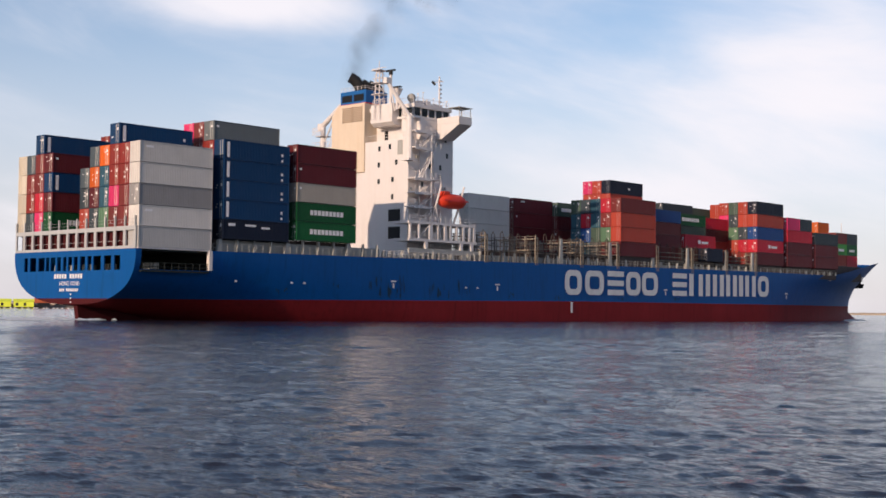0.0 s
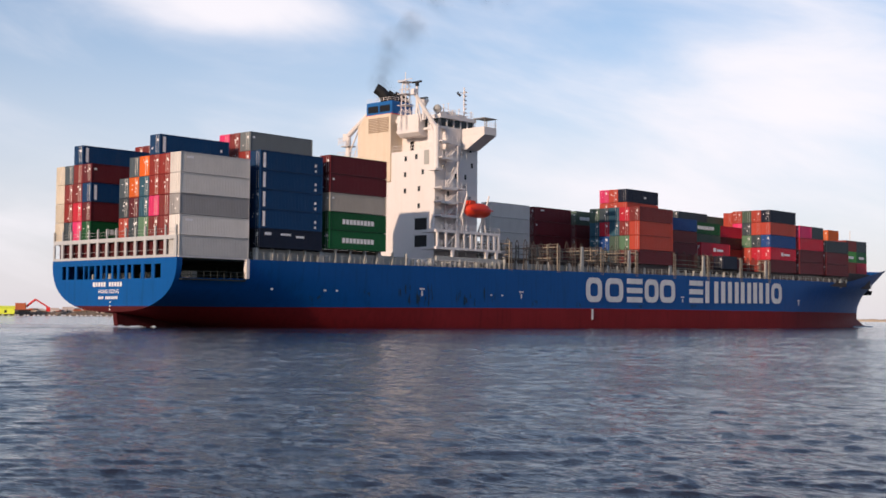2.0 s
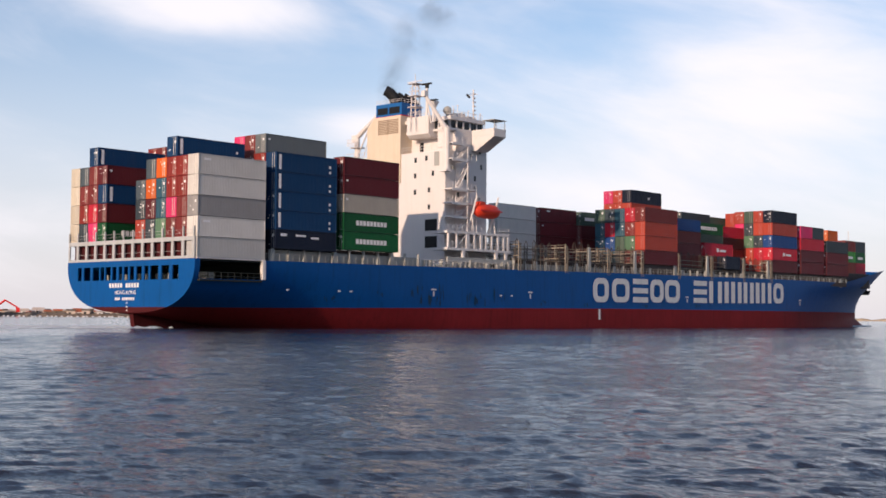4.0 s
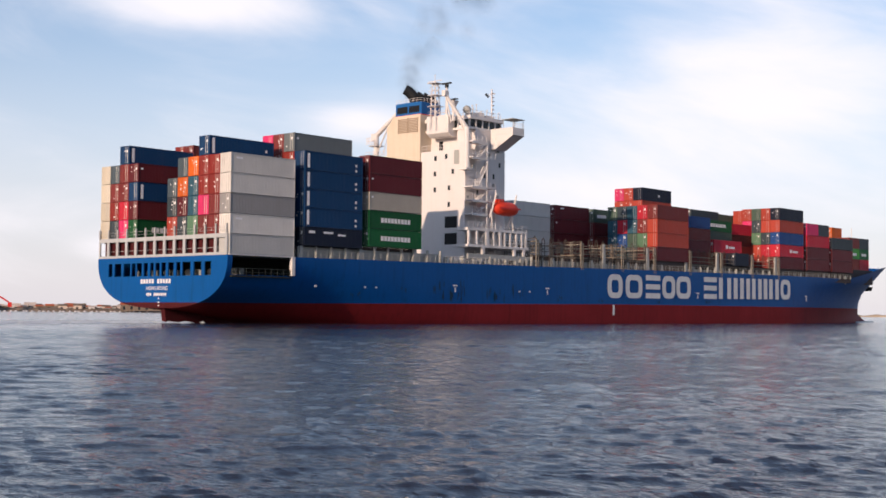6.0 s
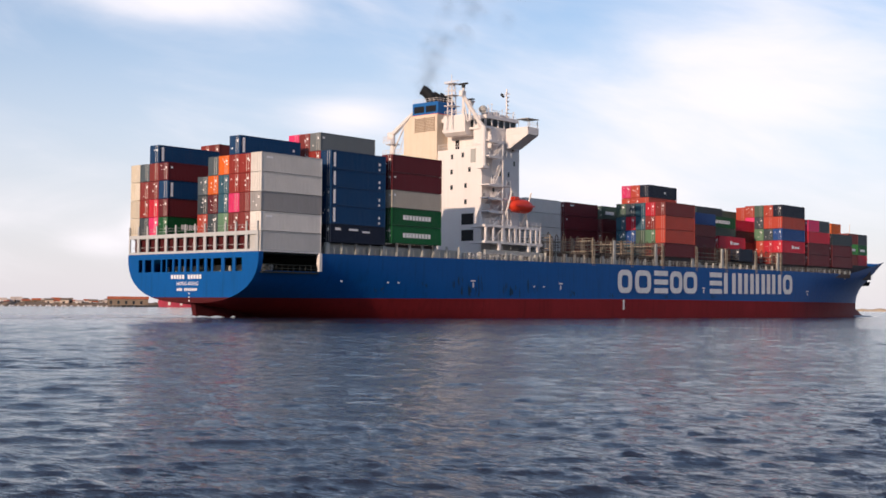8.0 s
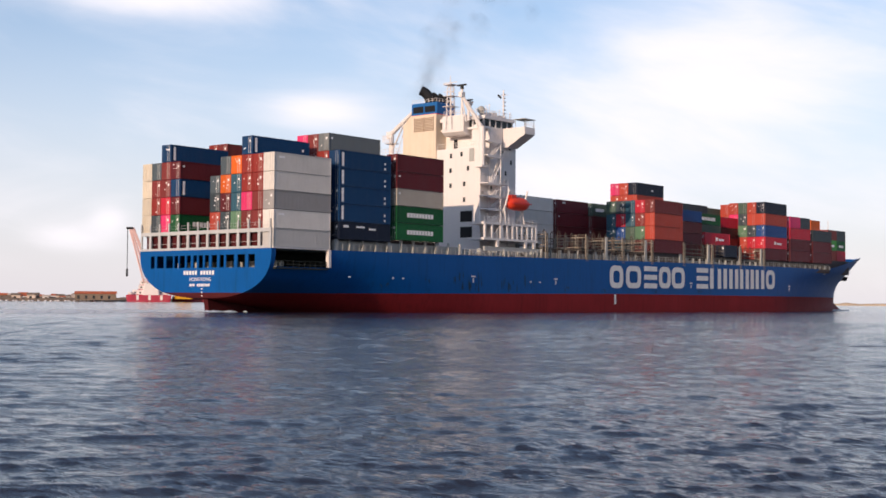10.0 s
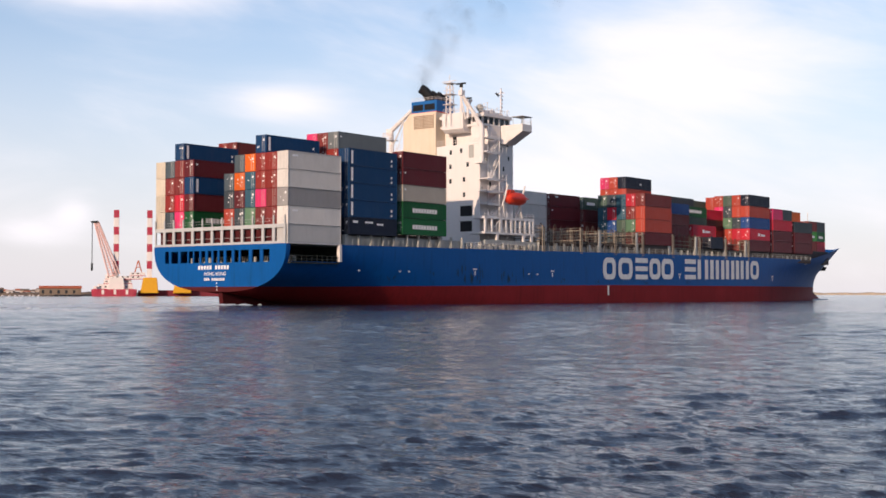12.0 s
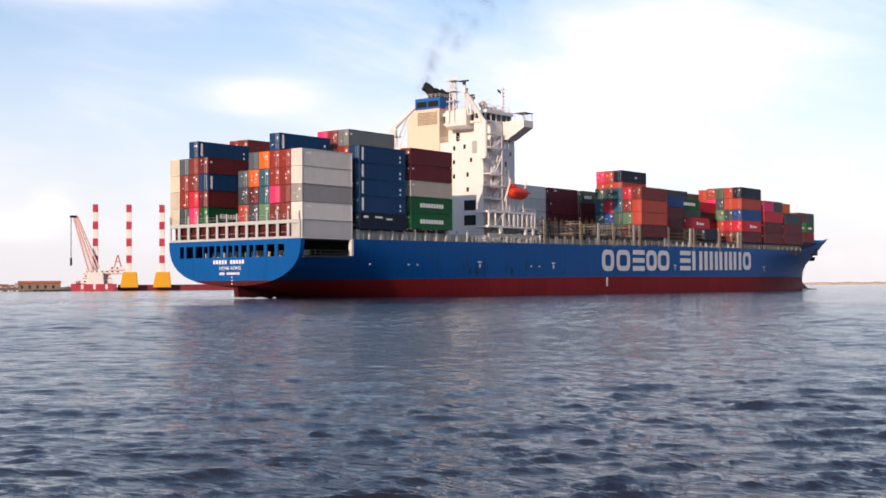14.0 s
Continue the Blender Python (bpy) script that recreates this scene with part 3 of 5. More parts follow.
# ------------------------------------------------------------------ bridge house
def house():
    # lower block with the engine casing aft, taller block forward
    bm = bmesh.new()
    box(bm, 57.0, 68.2, 5.2, 27.0, 9.9, 31.1)
    part("lower_house", bm, M_WHITE, ship, "white painted steel deckhouse wall", bevel=0.06)
    bm = bmesh.new()
    box(bm, 59.8, 68.2, 5.2, 22.2, 31.1, 34.75)
    box(bm, 58.4, 59.8, 6.0, 8.4, 31.1, 35.6)
    part("upper_house", bm, M_WHITE, ship, bevel=0.06)
    bm = bmesh.new()
    box(bm, 58.2, 67.2, 5.2, 22.0, 34.3, 34.7)
    box(bm, 58.0, 67.4, 4.9, 22.2, 36.1, 36.75)
    for x in (58.2, 60.0, 61.8, 63.6, 65.4, 67.0):
        box(bm, x, x + 0.25, 5.3, 5.6, 34.7, 36.1)
    for k in range(7):
        box(bm, 58.2, 58.5, 5.3 + k * 2.65, 5.55 + k * 2.65, 34.7, 36.1)
    part("wheelhouse", bm, M_WHITE, ship, "white wheelhouse with a band of large windows")
    for x in (58.45, 60.25, 62.05, 63.85, 65.65):
        boxes("wheelhouse_window", M_GLASS, ship, [(x, x + 1.5, 5.45, 5.5, 34.7, 36.1)])
    boxes("wheelhouse_back", M_GLASS, ship, [(58.6, 58.7, 5.6, 21.8, 34.7, 36.1)])
    # casing and funnel on the centreline
    bm = bmesh.new()
    prism(bm, [(15.9, 25.9), (15.9, 38.2), (22.6, 38.2), (24.4, 36.4), (24.4, 25.9)], "x", 56.7, 64.0)
    part("engine_casing", bm, M_BUFF, ship, "buff stained funnel casing", bevel=0.05)
    bm = bmesh.new()
    box(bm, 57.0, 62.4, 15.95, 22.5, 38.2, 40.6)
    part("funnel_top", bm, M_FUNNEL, ship, "blue funnel top with an orange line", bevel=0.08)
    boxes("funnel_line", M_ORANGE, ship, [(56.94, 62.45, 15.9, 22.55, 38.1, 38.3)])
    for y in (19.4, 16.4):
        boxes("funnel_grille", M_DARK, ship, [(56.94, 57.02, y, y + 2.6, 38.7, 39.9)])
    for y in (19.1, 16.5):
        boxes("louvre", M_RUSTY, ship, [(56.6, 56.68, y, y + 2.3, 35.0 + k * 0.3, 35.16 + k * 0.3) for k in range(9)]
              + [(56.62, 56.68, y - 0.08, y, 34.9, 37.7), (56.62, 56.68, y + 2.3, y + 2.38, 34.9, 37.7)], "louvred casing vent")
    # exhausts
    for (x, y, r, h) in ((58.6, 18.8, 1.05, 2.9), (60.2, 17.9, 0.6, 2.2), (60.8, 17.0, 0.55, 2.0), (61.4, 18.4, 0.5, 2.0), (61.6, 16.5, 0.5, 1.6), (59.8, 16.5, 0.45, 1.5)):
        bm = bmesh.new()
        p, d = Vector((x, y, 40.3)), Vector((0, 0, 1))
        for k in range(5):
            tilt = radians(8 + 14 * k)
            d = Vector((-math.sin(tilt) * 0.8, math.sin(tilt) * 0.6, math.cos(tilt)))
            q = p + d * (h * 0.26)
            bar(bm, p - d * 0.12, q, r * (1 - 0.02 * k), 14, r * (1 - 0.02 * (k + 1)))
            p = q
        part("exhaust_pipe", bm, M_SOOT, ship, "sooty black raked exhaust pipe")
    # fan housing beside the casing, over an open deck
    bm = bmesh.new()
    prism(bm, [(56.9, 34.3), (57.7, 33.7), (60.2, 33.7), (60.2, 37.5), (56.9, 37.5)], "y", 9.2, 14.5)
    part("fan_housing", bm, M_WHITE, ship, bevel=0.05)
    boxes("door_opening", M_DARK, ship, [(59.74, 59.82, 13.0, 13.9, 31.2, 33.2)])
    # windows and two large openings in the aft wall, a few in the side
    def window(x0, x1, y0, y1, z):
        w = boxes("house_window", M_GLASS, ship, [(x0, x1, y0, y1, z - 0.42, z + 0.42)])
        boxes("window_frame", M_GREY, w, [(x0 + 0.02, x1 - 0.02, y0 - 0.08, y1 + 0.08, z + 0.42, z + 0.5)])

    for y, z in ((12.3, 29.7), (9.7, 29.9), (12.4, 26.9), (8.1, 27.1), (9.0, 24.2), (9.0, 21.2), (12.4, 24.0)):
        window(56.95, 57.02, y - 0.27, y + 0.27, z)
    for x, z in ((66.2, 31.6), (66.6, 28.8), (64.9, 26.6), (62.3, 26.6), (60.4, 23.4)):
        window(x - 0.25, x + 0.25, 5.15, 5.22, z)
    boxes("casing_door", M_GREY, ship, [(56.93, 57.02, 6.6, 7.8, 28.4, 30.9)])
    for z in (14.0, 17.0):
        v = boxes("vent_opening", M_DARK, ship, [(56.94, 57.04, 7.05, 9.9, z, z + 2.0)])
        boxes("vent_frame", M_GREY, v, [(56.96, 57.02, 6.95, 10.0, z + 2.0, z + 2.1)])
    # outside stair tower
    for z in (16.6, 19.2, 21.6, 24.0, 29.2, 32.0):
        p = boxes("stair_landing", M_WHITE, ship, [(56.0, 62.6 if z < 29 else 60.5, 2.6, 5.0, z, z + 0.18), (56.0, 60.0, 2.6, 2.7, z - 0.25, z)])
        bm = bmesh.new()
        for k in range(6):
            bar(bm, (56.1 + k * 1.25, 2.65, z + 0.18), (56.1 + k * 1.25, 2.65, z + 1.2), 0.035, 4)
        for d in (0.7, 1.2):
            bar(bm, (56.0, 2.65, z + d), (62.4 if z < 29 else 60.3, 2.65, z + d), 0.03, 4)
        part("landing_railing", bm, M_WHITE, p)
    bm = bmesh.new()
    for z0, z1 in ((16.7, 19.2), (19.3, 21.6), (21.7, 24.0), (24.1, 29.2), (29.3, 32.0)):
        for y in (3.0, 3.9):
            bar(bm, (58.0, y, z0), (61.2, y, z1), 0.1, 4)
        n = int((z1 - z0) / 0.25)
        for k in range(n):
            f = k / n
            box(bm, 58.0 + 3.2 * f - 0.12, 58.0 + 3.2 * f + 0.12, 3.0, 3.9, z0 + (z1 - z0) * f, z0 + (z1 - z0) * f + 0.04)
    part("outside_stairs", bm, M_WHITE, ship, "steep white outside stairs")
    bm = bmesh.new()
    for x in (60.1, 62.5):
        bar(bm, (x, 2.7, 12.5), (x, 2.7, 32.0 if x < 61 else 24.0), 0.1, 6)
    part("stair_posts", bm, M_WHITE, ship)
    # bridge wing
    bm = bmesh.new()
    prism(bm, [(5.0, 33.0), (5.0, 31.0), (3.9, 31.0), (-0.2, 33.3), (-0.2, 34.7), (0.0, 34.7), (0.0, 33.5), (5.0, 33.5)], "x", 63.8, 67.0)
    part("bridge_wing", bm, M_WHITE, ship, "white bridge wing reaching over the side", bevel=0.04)
    for x in (63.8, 66.85):
        boxes("wing_bulwark", M_WHITE, ship, [(x, x + 0.15, -0.2, 5.0, 33.5, 34.7)])
    bm = bmesh.new()
    bar(bm, (65.5, 0.8, 33.5), (65.5, 0.8, 36.2), 0.05, 6)
    for (x, y) in ((64.0, 0.0), (66.9, 0.0), (64.0, 2.2), (66.9, 2.2)):
        bar(bm, (x, y, 34.7), (x, y, 36.2), 0.05, 5)
    box(bm, 63.7, 67.1, -0.3, 2.5, 36.2, 36.3)
    part("wing_canopy", bm, M_GREY, ship)
    # top railing, masts, radars
    bm = bmesh.new()
    for k in range(12):
        x = 58.3 + k * 0.8
        bar(bm, (x, 5.4, 36.7), (x, 5.4, 37.8), 0.04, 4)
    for z in (37.2, 37.8):
        bar(bm, (58.3, 5.4, z), (67.1, 5.4, z), 0.035, 4)
        bar(bm, (58.3, 5.4, z), (58.3, 14.0, z), 0.035, 4)
    part("bridge_top_railing", bm, M_WHITE, ship)
    bm = bmesh.new()
    for (dx, dy) in ((0, 0), (1.4, 0), (0, 1.4), (1.4, 1.4)):
        bar(bm, (56.4 + dx, 11.9 + dy, 34.9), (56.7 + dx * 0.5, 12.2 + dy * 0.5, 43.6), 0.1, 5)
    for k in range(8):
        z = 36.0 + k * 0.95
        for d in (0, 1.3):
            bar(bm, (56.45, 11.95 + d, z), (57.6, 11.95 + d, z + 0.9), 0.05, 4)
            bar(bm, (56.45 + d, 11.95, z), (56.45 + d, 13.2, z + 0.9), 0.05, 4)
    for z in (39.2, 41.2, 43.4):
        box(bm, 56.0, 58.2, 11.5, 13.6, z, z + 0.1)
    bar(bm, (57.0, 12.6, 43.4), (57.0, 12.6, 45.2), 0.07, 5)
    bar(bm, (57.0, 10.9, 43.9), (57.0, 14.4, 43.9), 0.08, 5)
    bar(bm, (57.0, 11.6, 42.2), (57.0, 14.2, 42.2), 0.08, 5)
    part("radar_mast", bm, M_WHITE, ship, "white lattice radar mast")
    bm = bmesh.new()
    bar(bm, (57.0, 9.7, 34.9), (57.0, 9.7, 42.6), 0.24, 6)
    bar(bm, (57.0, 8.6, 36.0), (57.0, 9.7, 40.2), 0.14, 6)
    bar(bm, (57.0, 8.1, 38.4), (57.0, 8.1, 39.8), 0.3, 8, 1.0)
    bar(bm, (57.0, 8.1, 36.2), (57.0, 8.1, 38.4), 0.25, 8)
    part("scanner_post", bm, M_WHITE, ship)
    bm = bmesh.new()
    box(bm, 56.8, 57.1, 8.6, 10.8, 43.0, 43.3)
    bar(bm, (57.0, 9.7, 42.4), (57.0, 9.7, 43.0), 0.35, 8)
    part("radar_scanner", bm, M_SOOT, ship)
    boxes("radar_scanner", M_SOOT, ship, [(56.6, 57.3, 7.2, 9.0, 40.0, 40.2)])
    bm = bmesh.new()
    bar(bm, (66.0, 6.6, 36.7), (66.0, 6.6, 43.0), 0.13, 6)
    for k in range(7):
        box(bm, 65.9, 66.5, 6.45, 6.75, 37.6 + k * 0.75, 37.85 + k * 0.75)
    bar(bm, (66.0, 5.6, 42.0), (66.0, 7.6, 42.0), 0.05, 4)
    part("signal_mast", bm, M_WHITE, ship)
    bm = bmesh.new()
    prism(bm, [(5.2, 41.2), (6.0, 41.9), (6.3, 41.6), (5.5, 40.9)], "x", 63.6, 63.65)
    bar(bm, (63.62, 6.1, 41.7), (66.0, 6.6, 42.2), 0.02, 4)
    part("flag", bm, M_SOOT, ship, "small dark signal flag")
    # small aerials and boxes on the bridge roof
    for x, y, h in ((60.2, 6.2, 1.6), (61.4, 7.4, 2.4), (62.3, 6.0, 1.3), (63.3, 8.0, 2.9), (64.4, 6.4, 1.8), (61.9, 10.0, 2.2), (66.8, 5.6, 1.5)):
        bm = bmesh.new()
        bar(bm, (x, y, 36.7), (x, y, 36.7 + h), 0.06, 5)
        bar(bm, (x, y - 0.3, 36.6 + h), (x, y + 0.3, 36.6 + h), 0.05, 4)
        part("roof_aerial", bm, M_WHITE, ship)
    for x, y, w, h in ((60.8, 6.8, 0.5, 0.9), (62.8, 7.0, 0.7, 1.1), (65.2, 7.2, 0.6, 0.8), (64.0, 9.0, 0.9, 1.3)):
        boxes("roof_locker", M_WHITE, ship, [(x - w, x + w, y - w, y + w, 36.7, 36.7 + h)], bevel=0.04)
    # satellite dome with collar
    bm = bmesh.new()
    bmesh.ops.create_uvsphere(bm, u_segments=16, v_segments=10, radius=0.75, matrix=Matrix.Translation((59.0, 6.6, 37.9)))
    bar(bm, (59.0, 6.6, 36.7), (59.0, 6.6, 37.6), 0.3, 8)
    part("satellite_dome", bm, M_GREY, ship, smooth=True)
    # provision crane at the side
    bm = bmesh.new()
    bar(bm, (55.9, 3.9, 27.0), (55.9, 3.9, 34.6), 0.55, 10)
    box(bm, 55.0, 56.8, 3.2, 5.0, 27.0, 27.4)
    part("crane_pillar", bm, M_WHITE, ship, "white provision crane pillar")
    bm = bmesh.new()
    bar(bm, (55.9, 4.0, 34.4), (53.0, 6.5, 40.4), 0.42, 8, 0.3)
    bar(bm, (55.9, 4.0, 32.6), (54.8, 5.0, 36.6), 0.16, 6)
    box(bm, 52.5, 53.5, 6.1, 6.9, 40.0, 41.0)
    part("crane_jib", bm, M_WHITE, ship)
    # crane on the other side of the house
    boxes("crane_platform", M_WHITE, ship, [(58.2, 62.0, 27.0, 31.6, 30.7, 31.1), (59.6, 60.4, 27.0, 31.0, 29.8, 30.7)])
    bm = bmesh.new()
    bar(bm, (60.0, 30.4, 31.1), (60.0, 30.4, 35.8), 0.55, 10, 0.45)
    box(bm, 59.0, 61.0, 29.4, 31.4, 33.6, 33.8)
    part("stores_crane_pillar", bm, M_WHITE, ship, "white stores crane pillar with a platform")
    bm = bmesh.new()
    bar(bm, (60.0, 30.9, 35.4), (60.0, 24.4, 39.8), 0.5, 8, 0.36)
    bar(bm, (60.0, 29.9, 32.8), (60.0, 27.0, 37.6), 0.16, 6)
    bar(bm, (60.0, 28.9, 31.4), (60.0, 26.4, 37.6), 0.08, 5)
    box(bm, 59.5, 60.5, 30.4, 31.4, 34.8, 36.1)
    part("stores_crane_jib", bm, M_WHITE, ship)
    bm = bmesh.new()
    for y0, y1, z0 in ((24.6, 31.5, 31.1), (29.4, 31.4, 33.8)):
        for k in range(8):
            y = y0 + (y1 - y0) * k / 7
            bar(bm, (58.3, y, z0), (58.3, y, z0 + 1.3), 0.05, 4)
        for d in (0.65, 1.3):
            bar(bm, (58.3, y0, z0 + d), (58.3, y1, z0 + d), 0.05, 4)
    part("stores_crane_railing", bm, M_WHITE, ship)
    # the bridge deck stands half a metre above the drawn base lines
    for o in ship.children:
        if o.name.split(".")[0] in ("wheelhouse", "wheelhouse_window", "wheelhouse_back", "bridge_wing", "wing_bulwark", "wing_canopy", "bridge_top_railing", "roof_aerial", "roof_locker", "satellite_dome"):
            o.matrix_basis = pose(0, 0, 0.45)
    # boat deck frame
    bm = bmesh.new()
    box(bm, 53.2, 70.3, 1.2, 5.0, 13.3, 13.75)
    box(bm, 53.2, 69.9, 1.2, 5.0, 16.2, 16.65)
    for x, w in ((53.7, 0.2), (55.8, 0.2), (58.6, 0.42), (60.4, 0.15), (62.2, 0.3), (63.5, 0.2), (65.1, 0.2), (66.8, 0.24), (68.4, 0.24), (69.6, 0.3)):
        box(bm, x - w, x + w, 1.2, 1.6, 13.7, 16.4)
    for x0, x1 in ((55.8, 58.6), (58.6, 62.2)):
        bar(bm, (x0, 1.4, 13.8), (x1, 1.4, 16.3), 0.1, 5)
    for x in (57.5, 66.3, 69.0):
        prism(bm, [(x - 0.45, 13.4), (x + 0.45, 13.4), (x + 0.2, 12.0), (x - 0.2, 12.0)], "y", 1.2, 1.7)
    part("boat_deck", bm, M_WHITE, ship, "white open boat deck frame with uprights", bevel=0.03)
    bm = bmesh.new()
    for k in range(14):
        x = 53.4 + k * 1.25
        bar(bm, (x, 1.25, 16.6), (x, 1.25, 17.6), 0.026, 4)
        bar(bm, (x, 1.25, 13.75), (x, 1.25, 14.75), 0.026, 4)
    for z in (14.3, 14.75, 17.1, 17.6):
        bar(bm, (53.3, 1.25, z), (70.0, 1.25, z), 0.035, 4)
    part("boat_deck_railing", bm, M_WHITE, ship)
    for x in (61.2, 67.0):
        bm = bmesh.new()
        bar(bm, (x, 4.0, 16.6), (x - 0.3, 2.2, 20.0), 0.2, 6)
        bar(bm, (x - 0.3, 2.2, 20.0), (x + 0.2, 1.6, 23.2), 0.17, 6)
        bar(bm, (x + 1.0, 3.0, 16.6), (x - 0.2, 2.4, 19.4), 0.14, 6)
        part("davit", bm, M_WHITE, ship, "white lifeboat davit arm")
    # deck gear under the boat deck
    bm = bmesh.new()
    rnd = random.Random(3)
    for k in range(16):
        x = 47.0 + k * 1.45
        w, h = rnd.uniform(0.3, 0.9), rnd.uniform(0.5, 1.7)
        box(bm, x, x + w, 0.6, 1.4, 10.1, 10.1 + h)
    box(bm, 53.0, 70.5, 0.9, 1.3, 11.2, 12.1)
    part("deck_gear", bm, M_GREY, ship, bevel=0.05)


house()


def lifeboat():
    boat = new("lifeboat")
    tagged(boat, "orange enclosed lifeboat hanging in white davits", "lifeboat")
    bm = bmesh.new()
    secs = []
    for i in range(15):
        u = i / 14
        s = (1 - abs(2 * u - 1) ** 3.2) ** 0.6 + 0.02
        secs.append([bm.verts.new((7.0 * u, 1.15 * s * math.cos(a), 1.25 * s * math.sin(a) * (1.0 if math.sin(a) > 0 else 1.05))) for a in [2 * math.pi * k / 16 for k in range(16)]])
    for a, b in zip(secs, secs[1:]):
        for k in range(16):
            bm.faces.new((a[k], b[k], b[(k + 1) % 16], a[(k + 1) % 16]))
    bm.faces.new(secs[0])
    bm.faces.new(secs[-1][::-1])
    part("shell", bm, M_ORANGE, boat, smooth=True)
    bm = bmesh.new()
    prism(bm, [(0.8, 0.9), (2.6, 1.0), (2.4, 1.6), (1.1, 1.6)], "y", -0.6, 0.6)
    part("conning_hatch", bm, M_ORANGE, boat, bevel=0.05)
    boxes("fender", M_SIGNAL, boat, [(0.5, 6.5, -1.2, -1.1, -0.1, 0.1)])
    aboard(boat, 61.2, 2.2, 20.6)


lifeboat()

# ------------------------------------------------------------------ containers
CW, CH = 2.43, 2.85
COLORS = {"white": (0.55, 0.52, 0.49), "cream": (0.52, 0.46, 0.37), "grey": (0.26, 0.25, 0.25), "pale": (0.43, 0.42, 0.41), "beige": (0.34, 0.30, 0.255),
          "red": (0.211, 0.022, 0.017), "brown": (0.165, 0.026, 0.025), "maroon": (0.105, 0.012, 0.017), "bright": (0.43, 0.016, 0.035), "pink": (0.55, 0.03, 0.12),
          "orange": (0.55, 0.1, 0.01), "rust": (0.35, 0.048, 0.030), "blue": (0.002, 0.035, 0.105), "steel": (0.025, 0.085, 0.125), "navy": (0.006, 0.011, 0.028),
          "slate": (0.034, 0.048, 0.059), "green": (0.004, 0.08, 0.024), "mint": (0.094, 0.186, 0.114), "lime": (0.05, 0.26, 0.05), "moss": (0.057, 0.093, 0.071),
          "bluegrey": (0.057, 0.078, 0.093), "royal": (0.01, 0.055, 0.2), "dull": (0.125, 0.14, 0.147)}
WORDS = {"white": "off-white", "cream": "cream", "grey": "mid grey", "pale": "pale grey", "beige": "beige", "red": "red", "brown": "brown-red", "maroon": "dark maroon",
         "bright": "bright red", "pink": "magenta pink", "orange": "orange", "rust": "rust orange", "blue": "dark blue", "steel": "steel blue", "navy": "navy black",
         "slate": "slate grey", "green": "green", "mint": "pale green", "lime": "light green", "moss": "grey green", "bluegrey": "blue-grey", "royal": "royal blue", "dull": "dull grey"}


def container_kind(length, CH):
    thing = new("shipping_container")
    bm = bmesh.new()
    box(bm, 0.06, length - 0.05, 0.05, CW - 0.05, 0.12, CH - 0.05)
    part("body", bm, M_CONT, thing)
    bm = bmesh.new()
    for x in (0.0, length - 0.16):
        for y in (0.0, CW - 0.16):
            box(bm, x, x + 0.16, y, y + 0.16, 0.0, CH)
    for y in (0.0, CW - 0.1):
        box(bm, 0.16, length - 0.16, y, y + 0.1, 0.02, 0.17)
        box(bm, 0.16, length - 0.16, y, y + 0.1, CH - 0.12, CH - 0.005)
    for x in (0.01, length - 0.11):
        box(bm, x, x + 0.1, 0.16, CW - 0.16, 0.02, 0.2)
        box(bm, x, x + 0.1, 0.16, CW - 0.16, CH - 0.14, CH - 0.005)
    part("frame", bm, M_FRAME, thing)
    for y in (0.17, CW / 2 + 0.01):
        bm = bmesh.new()
        box(bm, 0.02, 0.06, y, y + CW / 2 - 0.18, 0.21, CH - 0.15)
        d = part("door", bm, M_FRAME, thing)
        bm = bmesh.new()
        for f in (0.28, 0.72):
            bar(bm, (0.0, y + f * (CW / 2 - 0.18), 0.15), (0.0, y + f * (CW / 2 - 0.18), CH - 0.12), 0.03, 5)
        part("locking_bar", bm, M_STEEL if y < 1 else M_FRAME, d)
    return thing


KIND = {}
crng = random.Random(11)


def container(x, y, z, color, marks=(), length=12.19, note="standing in a deck stack", high=CH):
    m = pose(x, y, z)
    if (length, high) not in KIND:
        ob = KIND[length, high] = container_kind(length, high)
        ob.matrix_basis = m
    else:
        ob = copy_thing(KIND[length, high], m)
        for o in list(ob.children_recursive):
            if o.name.split(".")[0] in ("marking", "door_label"):
                bpy.data.objects.remove(o)
    k = crng.uniform(0.85, 1.12)
    c = [v * k for v in COLORS[color]]
    for o in ob.children_recursive:
        o.color = (*c, 1)
    tagged(ob, f"{WORDS[color]} steel shipping container, weathered, {note}", "container", "containers on the ship")
    aboard(ob, x, y, z)
    # door papers
    s = crng.random()
    if color not in ("white", "cream", "pale") and s < 0.75:
        boxes("door_label", M_MARK, ob, [(-0.012, 0.018, 0.4, 0.72, 1.85, 2.2)])
        for _ in range(crng.randrange(1, 5)):
            y0, z0 = crng.uniform(0.25, 1.9), crng.uniform(0.4, 2.3)
            boxes("door_label", M_MARK, ob, [(-0.014, 0.016, y0, y0 + crng.uniform(0.1, 0.26), z0, z0 + crng.uniform(0.08, 0.24))])
    for (a, b, lo, hi) in marks:
        boxes("marking", M_MARK, ob, [(a, b, 0.02, 0.047, lo, hi)])
    return ob


PITCH = 2.478


def stack(x, j, base, colors, tier=2.9, marks=None, length=12.19, note="standing in a deck stack", y=None):
    for k, c in enumerate(colors):
        if c:
            container(x, j * PITCH if y is None else y, base + k * tier, c, (marks or {}).get(k, ()), length, note, CH if tier > 2.8 else 2.56)


